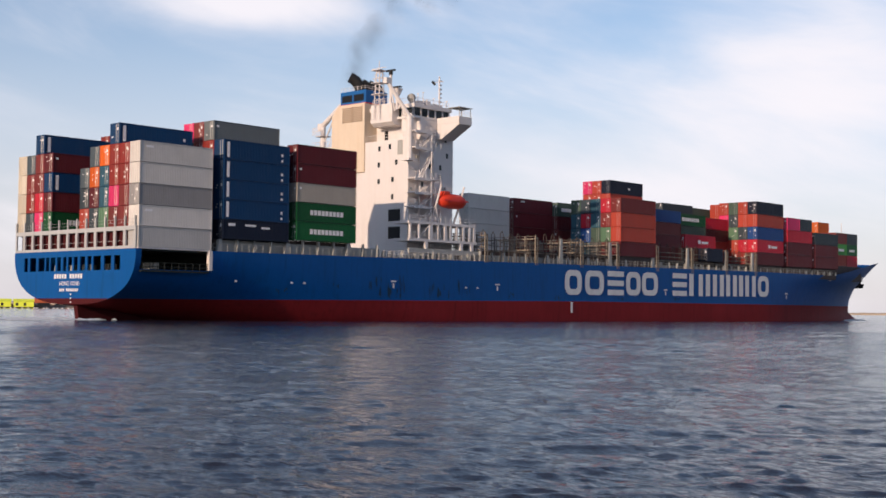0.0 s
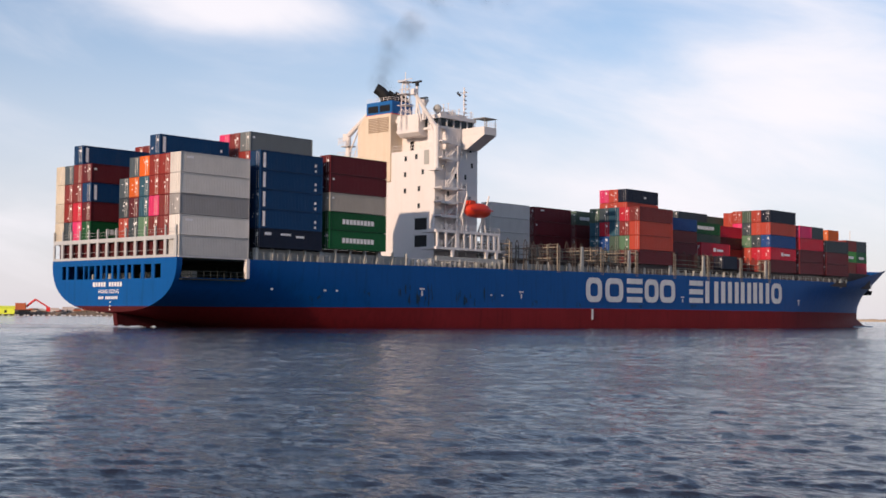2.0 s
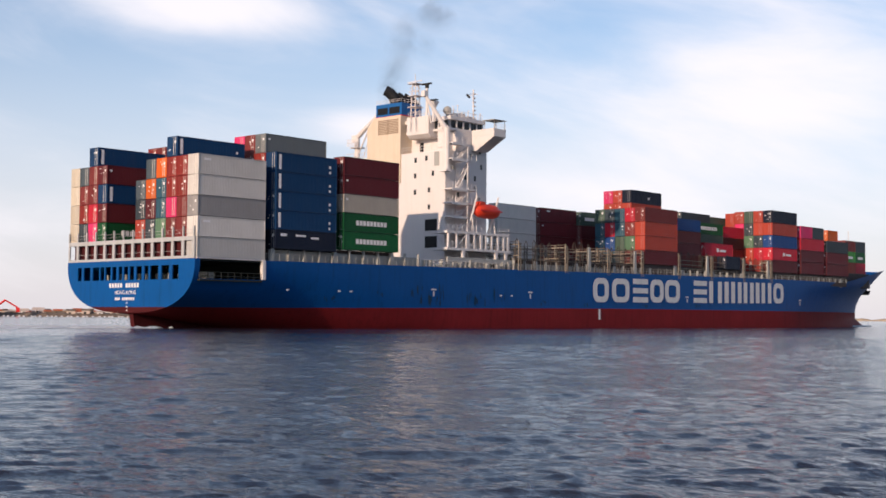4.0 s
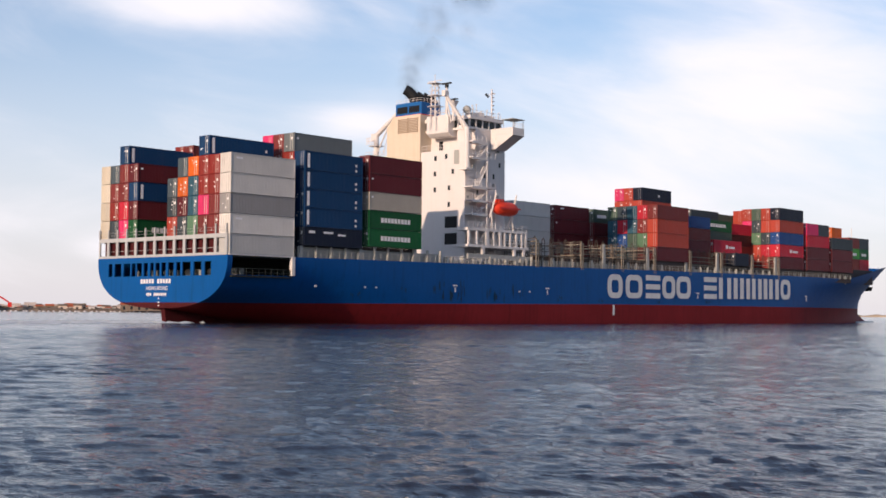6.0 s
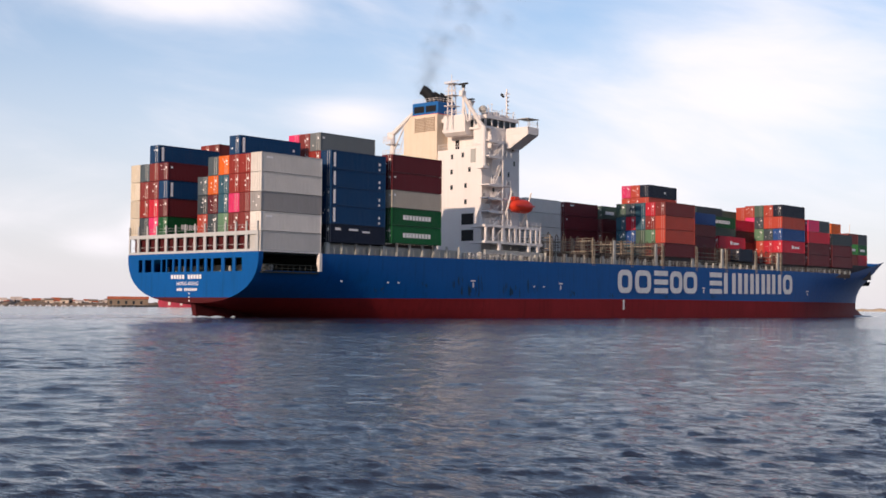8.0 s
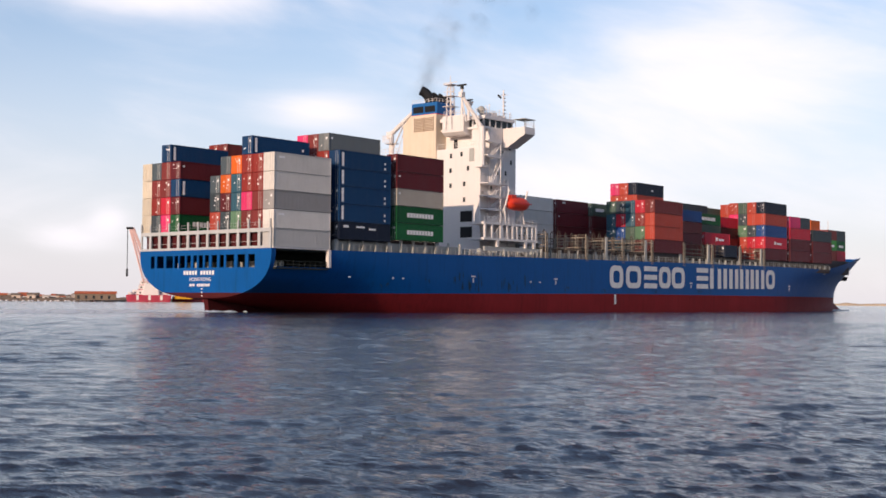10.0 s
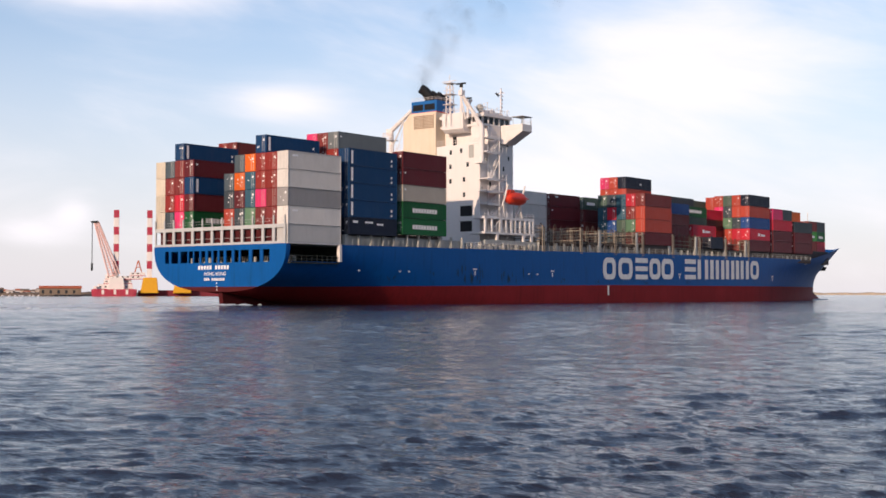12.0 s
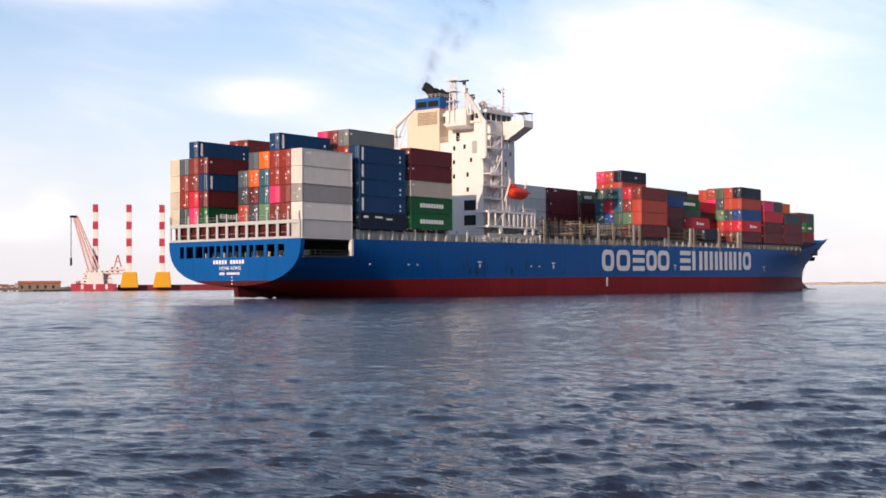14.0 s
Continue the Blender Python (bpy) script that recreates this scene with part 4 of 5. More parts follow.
STRIPE = [(0.55, 1.0, 0.3, 2.5)] + [(10.6, 10.95, 0.4, 0.75), (10.6, 10.95, 1.2, 1.6)]
SMALL = [(0.9, 3.4, 2.1, 2.35)]
LOGO = [(5.2, 6.2, 1.0, 1.8), (6.6, 9.2, 1.05, 1.55)]
WORD = [(2.7 + 0.77 * i, 3.3 + 0.77 * i, 1.0, 1.75) for i in range(9)]
TINY = [(0.5, 0.9, 1.9, 2.2)]

# stern bay
stack(0.0, 0, 9.98, ["pale", "white", "grey", "white", "white"], 2.905, {k: [(1.0, 2.2, 2.0, 2.3)] for k in (1, 4)}, note="above the stern side opening")
B1 = 12.86
stack(0.0, 1, B1, ["brown", "brown", "red", "red"])
stack(0.0, 2, B1, ["brown", "pink", "red", "red", "blue"], marks={4: STRIPE})
stack(0.0, 3, B1, ["mint", "steel", "steel", "orange"])
stack(0.0, 4, B1, ["slate", "maroon", "orange", "bluegrey"])
stack(0.0, 5, B1, ["rust", "slate", "bluegrey"])
stack(0.0, 9, B1, ["green", "maroon", "blue", "maroon"], marks={0: WORD, 2: STRIPE, 3: TINY})
stack(0.0, 10, B1, ["pink", "bright", "brown", "brown", "blue"], marks={4: STRIPE})
stack(0.0, 11, B1, ["slate", "red", "brown", "bluegrey"])
stack(0.0, 12, B1, ["cream"] * 4)
# second bay
stack(14.15, 0, 11.75, ["navy", "blue", "blue", "blue", "blue"], 2.87, {0: [(1.0, 2.2, 1.9, 2.3), (4.0, 6.0, 1.95, 2.25), (7.0, 8.6, 1.7, 2.0)], 1: STRIPE, 2: STRIPE, 3: STRIPE, 4: STRIPE})
stack(14.15, 1, 11.75, ["blue", "brown", "maroon", "blue", "red", "dull"], 2.88, {5: TINY})
stack(14.15, 2, 11.75, ["brown", "brown", "maroon", "blue", "red", "brown"], 2.88)
stack(14.15, 3, 11.75, ["brown", "blue", "maroon", "blue", "slate", "pink"], 2.88)
stack(14.15, 11, 11.75, ["blue", "brown", "maroon", "blue", "slate", "brown"], 2.88)
stack(14.15, 12, 11.75, ["blue", "brown", "maroon", "blue", "slate", "red"], 2.88)
# third bay, before the house
stack(27.9, 0, 12.2, ["green", "green", "beige", "maroon", "maroon"], 2.91, {0: WORD, 1: WORD, 2: TINY, 3: TINY})
# forward of the house
stack(86.0, 7, 12.9, ["white", "white", "white", "white"], 2.905)
stack(99.8, 7, 12.9, ["maroon", "maroon", "maroon", "maroon"], 2.905, {3: [(2.0, 3.2, 2.1, 2.35)], 2: TINY})
stack(113.9, 7, 12.9, ["maroon", "brown", "maroon", "moss"], 2.905, {3: [(1.2, 4.6, 1.0, 1.7)]})
FWD = 12.9
stack(111.8, 0, FWD, ["maroon", "rust", "rust", "brown"], 2.905)
stack(111.8, 1, FWD, ["maroon", "mint", "brown", "bright"], 2.905)
stack(111.8, 2, FWD, ["slate", "moss", "steel", "steel"], 2.905)
stack(111.8, 3, FWD, ["steel", "royal", "bright", "slate"], 2.905)
stack(111.8, 4, FWD, ["steel", "steel", "steel", "moss"], 2.905)
stack(129.3, 6, FWD, ["brown", "red", "maroon", "brown", "rust", "navy"], 2.905, {5: [(6.6, 7.4, 1.1, 1.5)]}, y=15.1)
stack(129.3, 7, FWD, ["brown", "red", "maroon", "brown", "rust", "rust"], 2.905, y=17.58)
stack(129.3, 8, FWD, ["brown", "red", "maroon", "brown", "rust", "pink"], 2.905, y=20.06)
stack(165.2, 0, 12.87, ["maroon", "bright", "royal", "rust", "navy"], 2.9, {1: LOGO})
stack(165.2, 1, 12.87, ["red", "bright", "slate", "rust", "rust"], 2.9)
stack(165.2, 2, 12.87, ["red", "rust", "mint", "slate", "moss"], 2.9)
stack(165.2, 3, 12.87, ["red", "bright", "slate", "pink", "rust"], 2.9)
stack(165.2, 4, 12.87, ["red", "rust", "rust", "rust", "rust"], 2.83)
stack(179.4, 0, 12.9, ["maroon", "maroon", "bright"], 2.9)
stack(193.1, 0, 12.9, ["maroon", "maroon", "slate"], 2.9)
stack(125.2, 1, 12.9, ["brown", "maroon", "brown", "royal"], 2.615)
stack(139.1, 2, 12.9, ["brown", "brown", "moss", "green"], 2.615, {3: WORD})
stack(139.1, 1, 12.9, ["maroon", "bright"], 2.86, {1: LOGO})
stack(179.4, 0, 21.6, ["pink"], length=6.06)
stack(185.5, 0, 21.6, ["slate"], length=6.06)
for x, cs in ((214.3, ["rust", "lime", "brown"]), (220.45, ["bright", "green", "slate"])):
    stack(x, 2, 14.2, cs, 2.88, {1: [(1.5, 4.5, 0.95, 1.6)]}, length=6.06)
stack(214.3, 3, 14.2, ["bright", "lime", "brown"], 2.88)
stack(214.3, 4, 14.2, ["bright", "brown", "rust", "orange"], 2.88, length=6.06)
stack(193.1, 1, 12.9, ["maroon", "brown", "brown"], 2.9)
stack(179.4, 1, 12.9, ["maroon", "brown", "bright"], 2.9)
for j, cs in ((4, ["brown", "red", "maroon", "bright", "slate"]), (5, ["brown", "red", "red", "rust", "pink"]), (6, ["brown", "red", "red", "bright", "rust"]), (7, ["red", "red", "maroon", "bright", "brown"])):
    stack(141.7, j, 12.9, cs, 2.615)
stack(154.2, 5, 12.9, ["brown", "red", "maroon", "brown", "moss"], 2.615)
stack(153.0, 3, 12.9, ["brown", "red", "maroon", "bright"], 2.615)
stack(144.2, 0, 12.9, ["navy"], length=6.06)


def lashing_bridges():
    bm = bmesh.new()
    box(bm, -0.09, 0.09, -0.09, 0.09, 0.0, 5.4)
    box(bm, 0.55, 0.7, -0.08, 0.08, 0.0, 5.0)
    box(bm, -0.12, 0.7, -0.1, 0.1, 4.9, 5.1)
    me = bpy.data.meshes.new("post")
    bm.to_mesh(me)
    bm.free()
    me.materials.append(M_TAN)
    for x, n in ((71.0, 13), (85.0, 13), (98.7, 13), (110.5, 6), (124.4, 13), (137.6, 5), (151.6, 3), (164.3, 1)):
        bm = bmesh.new()
        y1 = n * PITCH
        for z in (12.9, 14.9):
            box(bm, x + 0.1, x + 0.8, 0.1, y1, z, z + 0.22)
        for z in (13.8, 14.3, 15.5):
            bar(bm, (x, 0.1, z), (x, y1, z), 0.05, 4)
        for k in range(0, n - 1, 3):
            bar(bm, (x + 0.3, k * PITCH + 0.2, 10.6), (x + 0.3, k * PITCH + 2.4, 13.0), 0.1, 5)
        lb = part("lashing_bridge", bm, M_TAN, ship, "weathered tan lashing bridge across the deck")
        for k in range(n + 1):
            p = new("post", me)
            p.parent = lb
            p.location = (x + 0.1, k * PITCH + 0.05, 10.2)


lashing_bridges()


def side_loops():
    """Dark hooped lashing posts along the open bays."""
    bm = bmesh.new()
    for x in (0.0, 0.85):
        bar(bm, (x, 0, 0), (x, 0, 4.9), 0.075, 5)
    bar(bm, (0, 0, 4.85), (0.42, 0, 5.4), 0.075, 5)
    bar(bm, (0.42, 0, 5.4), (0.85, 0, 4.85), 0.075, 5)
    for z in (1.8, 3.4):
        bar(bm, (0, 0, z), (0.85, 0, z), 0.08, 4)
    me = bpy.data.meshes.new("hooped_post")
    bm.to_mesh(me)
    bm.free()
    me.materials.append(M_RUST)
    rng = random.Random(17)
    for x in [70.5 + 2.45 * i for i in range(16)] + [124.6 + 2.6 * i for i in range(6)] + [141.0 + 2.6 * i for i in range(8)]:
        p = new("hooped_post", me)
        p.parent = ship
        p.location = (x + rng.uniform(-0.2, 0.2), 0.35 if x < 112 else 1.3, 10.45 + rng.uniform(-0.3, 0.3))
    for x0, x1 in ((70.5, 95.0), (96.5, 109.0), (124.5, 137.0), (139.5, 162.0)):
        bm = bmesh.new()
        for z in (13.3, 14.2):
            bar(bm, (x0, 0.5, z), (x1, 0.5, z), 0.07, 5)
        box(bm, x0, x1, 0.6, 1.2, 12.4, 12.55)
        part("side_walkway", bm, M_TAN, ship)
    for x in (92.4, 108.0, 122.9, 136.0, 151.5, 163.0):
        bm = bmesh.new()
        prism(bm, [(x, sheer(x) - 0.1), (x + 1.1, sheer(x) - 0.1), (x + 0.9, 15.4), (x + 0.2, 15.4)], "y", 0.15, 0.5)
        part("bridge_end_plate", bm, M_GREY, ship, bevel=0.05)


M_RUST = material("dark rusty steel", (0.07, 0.055, 0.047), 0.7, spots=0.3, scale=1.0, streak=0.3)
side_loops()


def hull_scuffs():
    rng = random.Random(31)
    for x, z, w, h in ((44.5, 6.2, 2.2, 1.2), (46.8, 5.2, 3.0, 1.6), (49.2, 4.5, 2.4, 1.2), (50.8, 6.0, 1.4, 1.5), (57.5, 5.6, 1.6, 1.4), (60.5, 4.9, 2.6, 1.1), (63.8, 5.4, 1.2, 1.8), (66.6, 5.2, 1.5, 1.2),
                       (92.0, 4.4, 2.0, 0.6), (111.0, 4.4, 2.4, 0.5), (132.0, 4.5, 2.0, 0.6), (26.0, 4.6, 2.0, 0.7), (36.0, 5.4, 1.2, 0.6), (78.0, 4.6, 1.8, 0.6)):
        for k in range(5):
            bm = bmesh.new()
            cx, cz = x + rng.uniform(-w, w) * 0.6, z + rng.uniform(-h, h) * 0.5
            a, b = w * rng.uniform(0.03, 0.1), h * rng.uniform(0.4, 0.8)
            n = 11
            pts = [(cx + a * rng.uniform(0.5, 1.15) * math.cos(6.283 * i / n), cz + b * rng.uniform(0.4, 1.2) * math.sin(6.283 * i / n)) for i in range(n)]
            y = YC - half(x, cz) if x < 60 else -0.1
            bm.faces.new([bm.verts.new((p[0], y - 0.012, p[1])) for p in pts])
            part("scuff", bm, M_SCUFF, ship)


M_SCUFF = material("dark rubber scuff", (0.008, 0.035, 0.07), 0.7, spots=0.4, scale=1.5)
hull_scuffs()


def house_rails():
    def fence(points, posts, h=1.05, name="house_railing"):
        bm = bmesh.new()
        for p, q in zip(points, points[1:]):
            p, q = Vector(p), Vector(q)
            for i in range(posts + 1):
                c = p.lerp(q, i / posts)
                bar(bm, c, c + Vector((0, 0, h)), 0.035, 4)
            for d in (h * 0.5, h):
                bar(bm, p + Vector((0, 0, d)), q + Vector((0, 0, d)), 0.03, 4)
        part(name, bm, M_WHITE, ship)
    fence([(57.1, 5.4, 31.1), (57.1, 15.8, 31.1)], 9)
    fence([(57.1, 22.4, 40.6), (57.1, 16.1, 40.6), (62.2, 16.1, 40.6)], 6, 0.7)
    fence([(57.2, 9.3, 37.5), (57.2, 14.4, 37.5)], 5, 0.9)
    fence([(64.0, -0.1, 35.15), (67.0, -0.1, 35.15)], 5, 0.9)
    fence([(46.6, 0.4, 10.3), (70.0, 0.4, 10.4)], 20)
    # small fittings on the walls
    for x, z in ((57.6, 31.2), (58.8, 28.0), (57.4, 22.4), (63.6, 30.6), (64.6, 25.0), (64.6, 21.4), (65.8, 23.0)):
        boxes("wall_lamp_box", M_GREY, ship, [(x - 0.2, x + 0.2, 4.8, 5.0, z - 0.25, z + 0.25)])
    for x in (56.6, 59.4, 62.9):
        bm = bmesh.new()
        bar(bm, (x, 4.85, 10.5), (x, 4.85, 31.0), 0.09, 6)
        part("downpipe", bm, M_WHITE, ship)
    for z in (25.9, 22.6, 29.55, 18.6):
        boxes("deck_edge_strip", M_WHITE, ship, [(56.94, 68.25, 5.13, 5.2, z, z + 0.1)])


house_rails()


def bow_gear():
    bm = bmesh.new()
    box(bm, -0.5, 0.5, -0.5, 0.5, -0.2, 1.6)
    prism(bm, [(-1.7, 0.0), (-1.2, -0.9), (1.2, -0.9), (1.7, 0.0), (1.0, -0.2), (-1.0, -0.2)], "y", -0.5, 0.5)
    an = part("anchor", bm, M_SOOT, ship, "black stowed bow anchor", bevel=0.08)
    an.matrix_basis = pose(250.6, 16.3, 10.3, 0, 0, 60) @ Matrix.Diagonal((1.35, 1.35, 1.35, 1))
    bm = bmesh.new()
    bar(bm, (240.0, 16.0, 10.6), (240.0, 16.0, 27.0), 0.22, 6, 0.1)
    bar(bm, (240.0, 15.0, 22.5), (240.0, 17.0, 22.5), 0.08, 5)
    part("foremast", bm, M_WHITE, ship)
    boxes("breakwater", M_WHITE, ship, [(231.5, 231.7, 6.0, 26.0, 10.6, 14.2)])


bow_gear()


# ------------------------------------------------------------------ shore, far side
def polar(yaw, dist, z=0.0):
    a = radians(yaw)
    return Vector((dist * math.cos(a), dist * math.sin(a), z))


def shore_strip(name, y0, y1, dist, depth, height, mat, label, seed):
    bm = bmesh.new()
    n = int((y1 - y0) * 8)
    rng = random.Random(seed)
    prev = None
    for i in range(n + 1):
        yaw = y0 + (y1 - y0) * i / n
        h = height * (0.7 + 0.5 * noise.noise((yaw * 1.7, seed, 0)) + 0.18 * rng.random())
        row = [bm.verts.new(polar(yaw, dist - 3, -0.6)), bm.verts.new(polar(yaw, dist + 2 * rng.random(), h * 0.65)), bm.verts.new(polar(yaw, dist + 7, h)), bm.verts.new(polar(yaw, dist + depth, h * 0.9))]
        if prev:
            for k in range(3):
                bm.faces.new((prev[k], row[k], row[k + 1], prev[k + 1]))
        prev = row
    ob = part(name, bm, mat)
    return tagged(ob, label, "shore", kind="structure")


shore_strip("ground", 47.0, 100.0, 930, 300, 3.6, M_LAND, "low stony harbour shore with rubble edge", 5)
shore_strip("backdrop", -20.0, 30.0, 1900, 600, 4.2, M_SAND, "distant low sandy shore", 9)


def jack_up():
    rig = new("jackup_barge")
    tagged(rig, "white and faded red jack-up barge with striped legs and crane", "barge")
    rig.matrix_basis = Matrix.Translation(polar(52.3, 900)) @ pose(0, 0, 0, 0, 0, 52.3 - 90)
    # local x runs to the right as seen from the sea, y away
    for x in (-13.0, 8.8, 30.5):
        leg = boxes("leg", M_WHITE, rig, [(x - 1.75, x + 1.75, -1.75, 1.75, 8.0, 57.7)], "tall red and white banded leg", bevel=0.2)
        for k in range(4):
            boxes("leg_band", M_RIG, leg, [(x - 1.78, x + 1.78, -1.78, 1.78, 18.4 + k * 11.4, 23.7 + k * 11.4)], "red painted band")
        bm = bmesh.new()
        prism(bm, [(x - 6.0, 2.0), (x + 6.0, 2.0), (x + 5.0, 12.5), (x - 4.0, 12.5)], "y", -5.0, 5.0)
        part("jack_house", bm, M_YELLOW if x > 0 else M_WHITE, rig, "yellow jack housing" if x > 0 else "", bevel=0.3)
    bm = bmesh.new()
    prism(bm, [(-28, -0.6), (0, -0.6), (1.0, 4.6), (-29, 4.6)], "y", -8, 12)
    part("hull", bm, M_RIG, rig, "faded red barge hull", bevel=0.3)
    bm = bmesh.new()
    box(bm, 1.5, 78, 2, 20, -0.6, 4.0)
    part("pontoon", bm, material("dark red barge paint", (0.16, 0.02, 0.03), 0.6, spots=0.2), rig)
    for x0, x1, y0, y1, z0, z1 in ((-25, -2, -2, 8, 4.6, 8.2), (-21, -3, -1.5, 7, 8.2, 11.2), (-14, 4, -3, 6, 11.2, 13.6), (-20, -13, 0, 6, 11.2, 14.5), (-4, 6, -1, 6, 13.6, 16.0), (-27.5, -25.2, -5, 2, 4.6, 6.6)):
        h = boxes("deckhouse", M_WHITE, rig, [(x0, x1, y0, y1, z0, z1)], bevel=0.15)
        boxes("deck_edge", M_RIG, h, [(x0 - 0.4, x1 + 0.4, y0 - 0.5, y0 - 0.05, z0 - 0.05, z0 + 0.35)], "red deck edge")
        for k in range(int((x1 - x0) / 3.4)):
            boxes("deckhouse_window", M_GLASS, h, [(x0 + 1.2 + k * 3.4, x0 + 2.5 + k * 3.4, y0 - 0.06, y0 + 0.02, z0 + 1.2, z0 + 2.1)])
    for k in range(7):
        x = -26 + k * 3.9
        boxes("fender_frame", M_WHITE if k % 2 else M_RIG, rig, [(x, x + 1.6, -8.3, -8.02, 1.2, 4.4)], bevel=0.05)
    bm = bmesh.new()
    for s in (-1, 1):
        bar(bm, (-16 + s * 1.5, -3, 13), (-26.8 + s * 0.4, -3, 49), 0.6, 5)
        bar(bm, (-11.5 + s, -3, 15), (-25.2 + s * 0.4, -3, 50), 0.55, 5)
    for k in range(20):
        f = k / 20
        x, z = -17 - 9.8 * f, 13 + 36 * f
        bar(bm, (x - 0.6, -3, z), (x + 4.6 - 2.6 * f, -3, z + 1.8), 0.32, 4)
    part("crane_jib", bm, material("faded pink-red crane paint", (0.60, 0.40, 0.38), 0.6), rig, "long lattice crane jib")
    bm = bmesh.new()
    bar(bm, (-28.6, -3, 49), (-28.6, -3, 22), 0.25, 4)
    bar(bm, (-28.6, -3, 22), (-28.6, -3, 17), 0.7, 6)
    box(bm, -29.4, -25, -3.7, -2.3, 48.8, 50.2)
    part("crane_hook", bm, M_SOOT, rig)
    bm = bmesh.new()
    bar(bm, (-1, 0, 15), (1.4, 0, 24), 0.4, 5)
    bar(bm, (4, 0, 15), (1.6, 0, 24), 0.4, 5)
    bar(bm, (0, 0, 19.5), (3, 0, 19.5), 0.3, 5)
    part("deck_derrick", bm, M_ROOF, rig)


jack_up()


def shed(yaw, dist, w, h, d, mat, roof, label, name="shed"):
    ob = new(name)
    tagged(ob, label, "building" if name != "heap" else "heap")
    ob.matrix_basis = Matrix.Translation(polar(yaw, dist)) @ pose(0, 0, 0, 0, 0, yaw - 90)
    boxes("wall", mat, ob, [(-w / 2, w / 2, -d / 2, d / 2, 1.0, 1.0 + h * 0.7)])
    bm = bmesh.new()
    prism(bm, [(-d / 2 - 0.4, 1 + h * 0.7), (d / 2 + 0.4, 1 + h * 0.7), (0, 1 + h)], "x", -w / 2 - 0.4, w / 2 + 0.4)
    part("roof", bm, roof, ob)
    for k in range(max(1, int(w / 5))):
        x = -w / 2 + 1.5 + k * 5
        boxes("window", M_GLASS, ob, [(x, x + 1.6, -d / 2 - 0.05, -d / 2 + 0.02, 1.8, 1.0 + h * 0.5)])
    return ob


def shore_things():
    rng = random.Random(8)
    shed(55.4, 915, 27, 6.0, 10, M_LAND, M_ROOF, "long low shed with a rust red roof", "long_shed")
    for i in range(62):
        yaw = 56.3 + i * 0.13 + rng.uniform(-0.05, 0.05)
        shed(yaw, rng.uniform(934, 975), rng.uniform(2.5, 7), rng.uniform(2.6, 5.4), rng.uniform(4, 8), rng.choice((M_HOUSE, M_HOUSE, M_LAND, M_WHITE)), rng.choice((M_ROOF, M_HOUSE, M_LAND)),
             "small plastered harbour hut with a pitched roof", "hut")
    for yaw, w in ((62.5, 13), (63.25, 8), (64.2, 20)):
        shed(yaw, 925, w, 5.5, 9, M_LIME, M_LIME, "lime yellow covered store on the quay", "covered_store")
    # excavator
    ex = new("excavator")
    tagged(ex, "red-orange tracked excavator with raised arm on the shore", "excavator")
    ex.matrix_basis = Matrix.Translation(polar(61.7, 922, 2.0)) @ pose(0, 0, 0, 0, 0, -29)
    boxes("tracks", M_SOOT, ex, [(-4, 4, -3, -1.6, 0, 1.8), (-4, 4, 1.6, 3, 0, 1.8)], bevel=0.3)
    boxes("cab", M_ROOF, ex, [(-6, 1.0, -2.5, 2.5, 1.8, 6.5)], bevel=0.3)
    bm = bmesh.new()
    bar(bm, (1, 0, 4), (7, 0, 9), 0.8, 6)
    bar(bm, (7, 0, 9), (15, 0, 4), 0.6, 6)
    box(bm, 14, 16.5, -1, 1, 1, 4)
    part("arm", bm, M_SIGNAL, ex)
    # pale mooring floats along the shore
    for i in range(40):
        yaw = 55.2 + i * 0.21 + rng.uniform(-0.09, 0.09)
        bm = bmesh.new()
        bmesh.ops.create_icosphere(bm, subdivisions=1, radius=0.8, matrix=Matrix.Translation((0, 0, 0)) @ Matrix.Diagonal((1.4, 1, 0.8, 1)))
        ob = part("mooring_float", bm, M_WHITE, smooth=True)
        ob.matrix_basis = Matrix.Translation(polar(yaw, 915, 0.2))
        tagged(ob, "small white mooring float lying on the water", "float", "mooring floats")


shore_things()


# ------------------------------------------------------------------ wake and smoke
def wake():
    bm = bmesh.new()
    rng = random.Random(2)
    for i in range(300):
        x = -rng.random() ** 1.3 * 90 + 2
        y = YC + rng.gauss(0, 5 + 0.12 * abs(x))
        if x > -0.5 and abs(y - YC) < 5:
            continue
        r = rng.uniform(0.3, 1.4)
        n = 9
        c = bm.verts.new((x, y, 0.2 + 0.1 * rng.random()))
        ringv = [bm.verts.new((x + r * 1.6 * rng.uniform(0.5, 1.2) * math.cos(6.283 * k / n), y + r * rng.uniform(0.5, 1.2) * math.sin(6.283 * k / n), 0.03)) for k in range(n)]
        for k in range(n):
            bm.faces.new((c, ringv[k], ringv[(k + 1) % n]))
    for i in range(60):
        x = 226 + 25 * rng.random()
        y = YC - 16.1 * max(1 - ((x - BOW0) / 85) ** 1.6, 0) - 0.5 - abs(rng.gauss(0, 0.6))
        r = rng.uniform(0.2, 0.7)
        c = bm.verts.new((x, y, 0.25 + 0.2 * rng.random()))
        ringv = [bm.verts.new((x + r * 1.8 * rng.uniform(0.5, 1.2) * math.cos(6.283 * k / 7), y + r * rng.uniform(0.5, 1.2) * math.sin(6.283 * k / 7), 0.0)) for k in range(7)]
        for k in range(7):
            bm.faces.new((c, ringv[k], ringv[(k + 1) % 7]))
    ob = part("wake_foam", bm, M_FOAM, smooth=True)
    tagged(ob, "broken white foam of the ship's wake on the water", "foam", kind="stuff")
    aboard(ob)


wake()

PUFFS = []


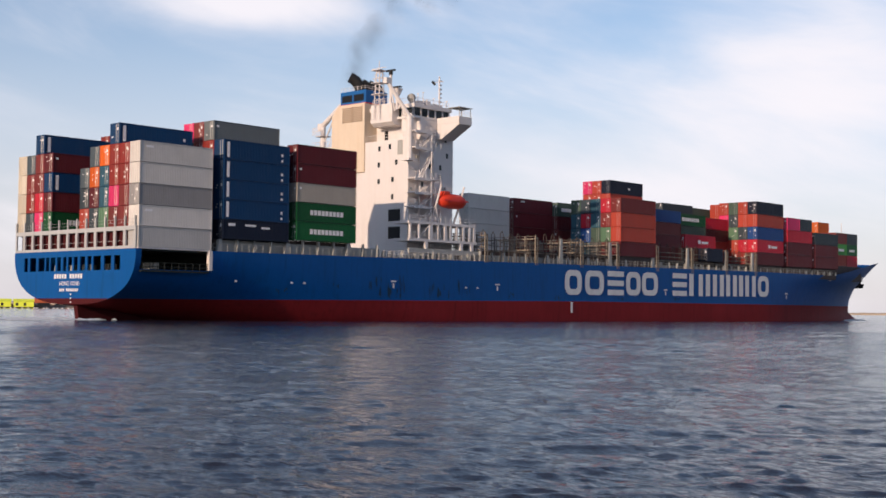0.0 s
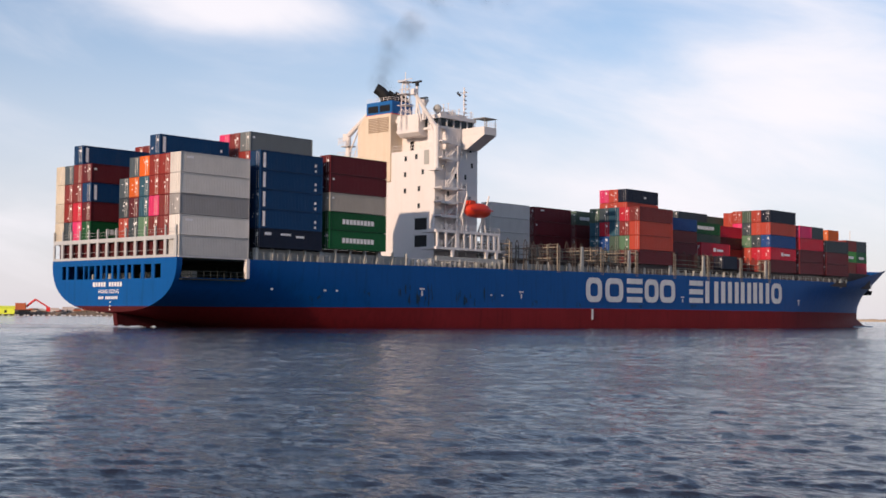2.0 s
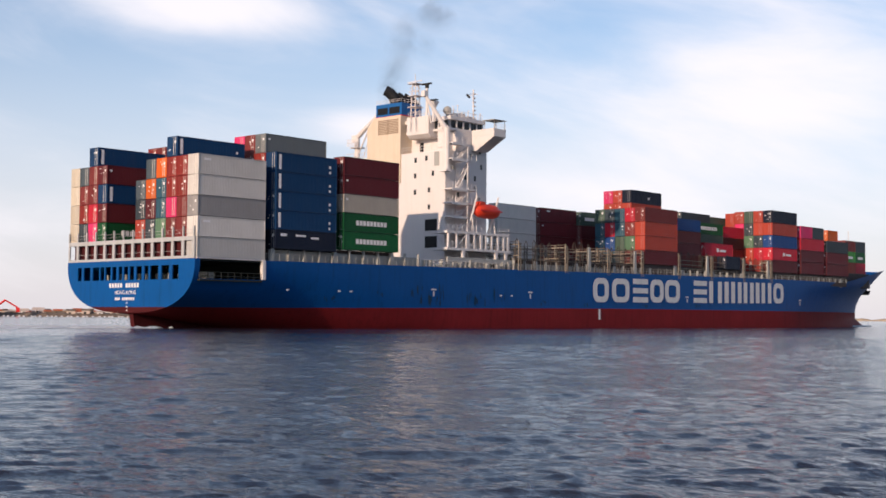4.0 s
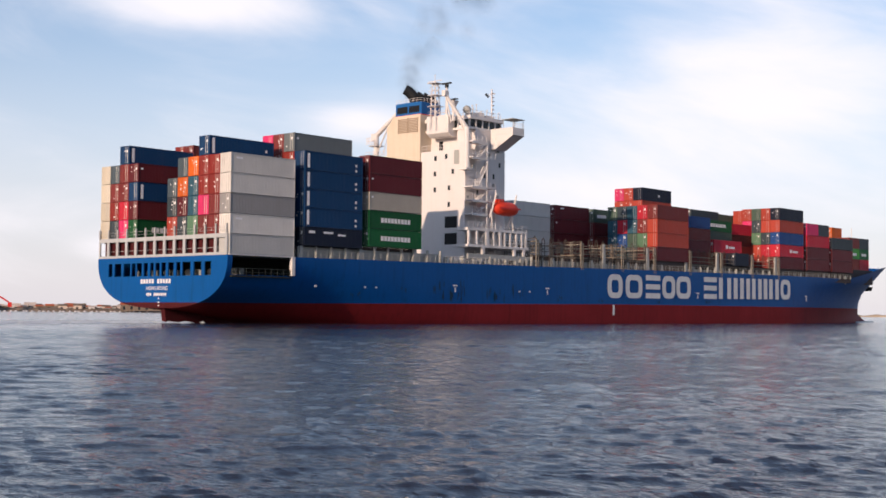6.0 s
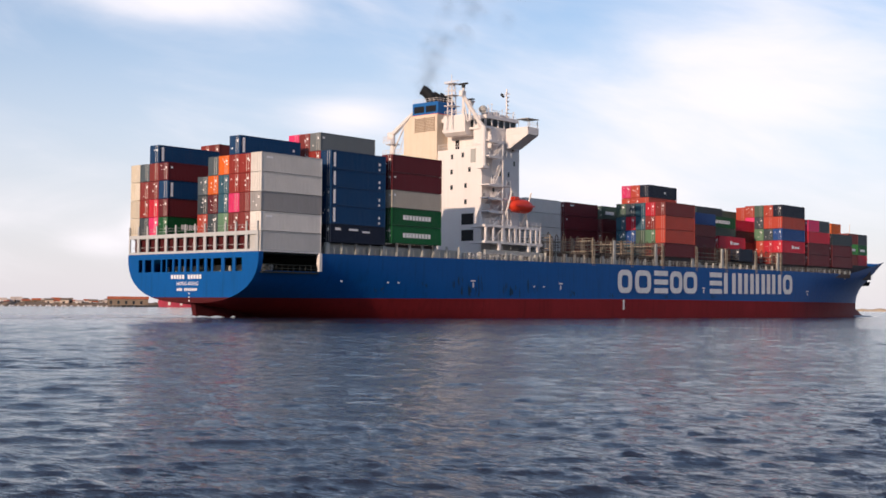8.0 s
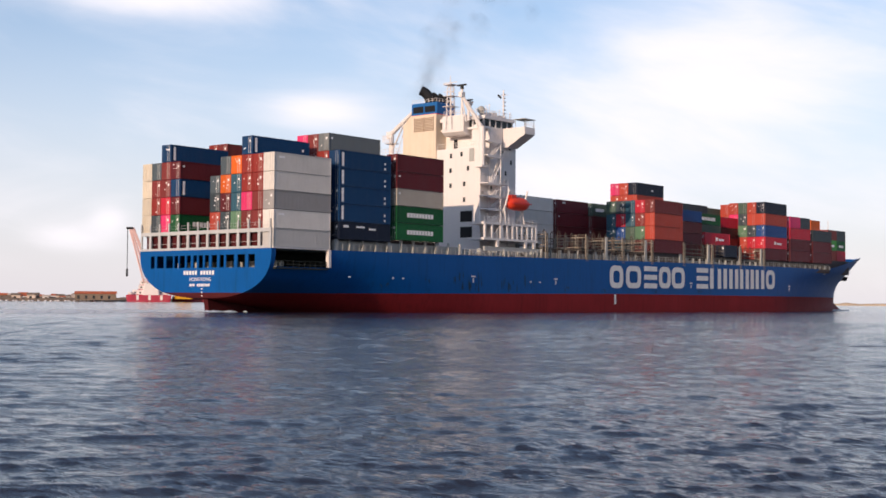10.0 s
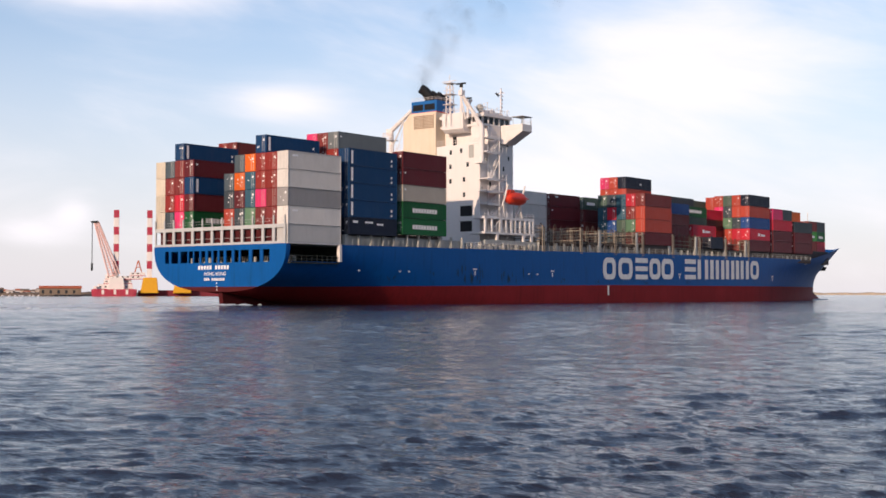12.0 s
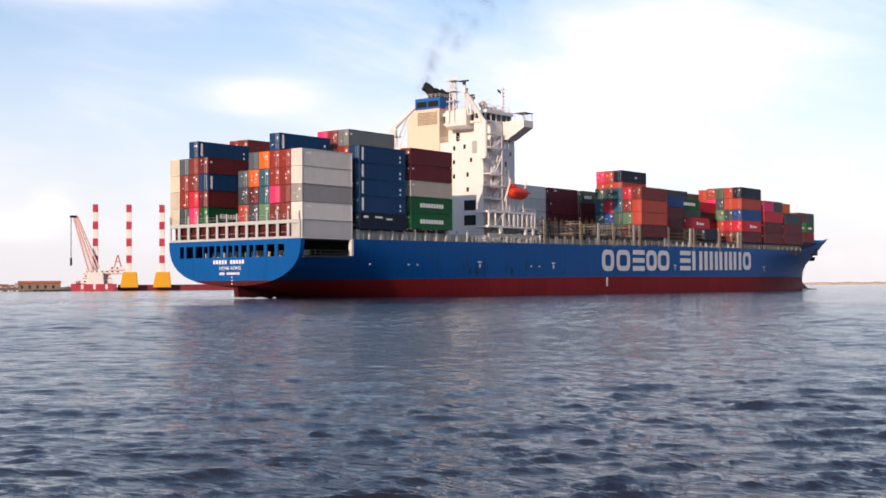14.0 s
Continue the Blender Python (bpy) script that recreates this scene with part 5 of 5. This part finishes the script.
def smoke():
    plume = new("smoke_plume")
    tagged(plume, "thin dark grey exhaust smoke drifting up from the funnel", "smoke", kind="stuff")
    aboard(plume, 57.6, 19.8, 42.4)
    rng = random.Random(6)
    meshes = []
    for k in range(5):
        bm = bmesh.new()
        wide, tall = 1.3 + 0.42 * k, 1.8 + 0.55 * k
        rings = [[bm.verts.new((wide * r / 5 * math.cos(q * 0.4488), 0, tall * r / 5 * math.sin(q * 0.4488))) for q in range(14)] for r in range(1, 6)]
        hub = bm.verts.new((0, 0, 0))
        for q in range(14):
            bm.faces.new((hub, rings[0][q], rings[0][(q + 1) % 14]))
            for r in range(4):
                bm.faces.new((rings[r][q], rings[r + 1][q], rings[r + 1][(q + 1) % 14], rings[r][(q + 1) % 14]))
        for v in bm.verts:
            v.co.y = 0.3 * (v.co.x ** 2 + v.co.z ** 2) + 0.35 * noise.noise(v.co * 1.3 + Vector((k * 7, 0, 0)))
        me = bpy.data.meshes.new("wisp")
        bm.to_mesh(me)
        bm.free()
        me.materials.append(M_SMOKE)
        me.polygons.foreach_set("use_smooth", [True] * len(me.polygons))
        meshes.append(me)
    for i in range(50):
        s0 = 19 - i * 0.84
        ob = new("wisp", meshes[rng.randrange(5)])
        ob.parent = plume
        PUFFS.append((ob, s0, rng.gauss(0, 1), rng.gauss(0, 1), (rng.uniform(-20, 20), rng.uniform(0, 360), rng.uniform(-75, -25))))


smoke()


# ------------------------------------------------------------------ what moves
def motions():
    for ob, x, y, z, turn in MOVING:
        walk(ob, [(t, pose(sx, sy, 0, 0, 0, head) @ pose(x, y, z, 0, 0, turn)) for t, _, _, _, sx, sy, head in VIEW])
    # puffs rise out of the funnel and lean away
    for ob, s0, a, b, turn in PUFFS:
        rows = []
        for k in range(15):
            s = s0 + 1.6 * k
            wide = 0.2 + 0.022 * max(s, 0) ** 1.85
            lean = 0.045 * max(s, 0) ** 1.9
            p = Vector((lean * 0.9 + a * wide, -lean * 0.5 + b * wide, s)) if s > 0 else Vector((1.6, -0.6, max(s, -22)))
            rows.append((float(k), Matrix.Translation(p) @ pose(0, 0, 0, *turn)))
        walk(ob, rows)
    walk(sea, [(0.0, pose(2.5, -2.5, 0)), (14.0, pose(-2.5, 2.5, 0))])


motions()
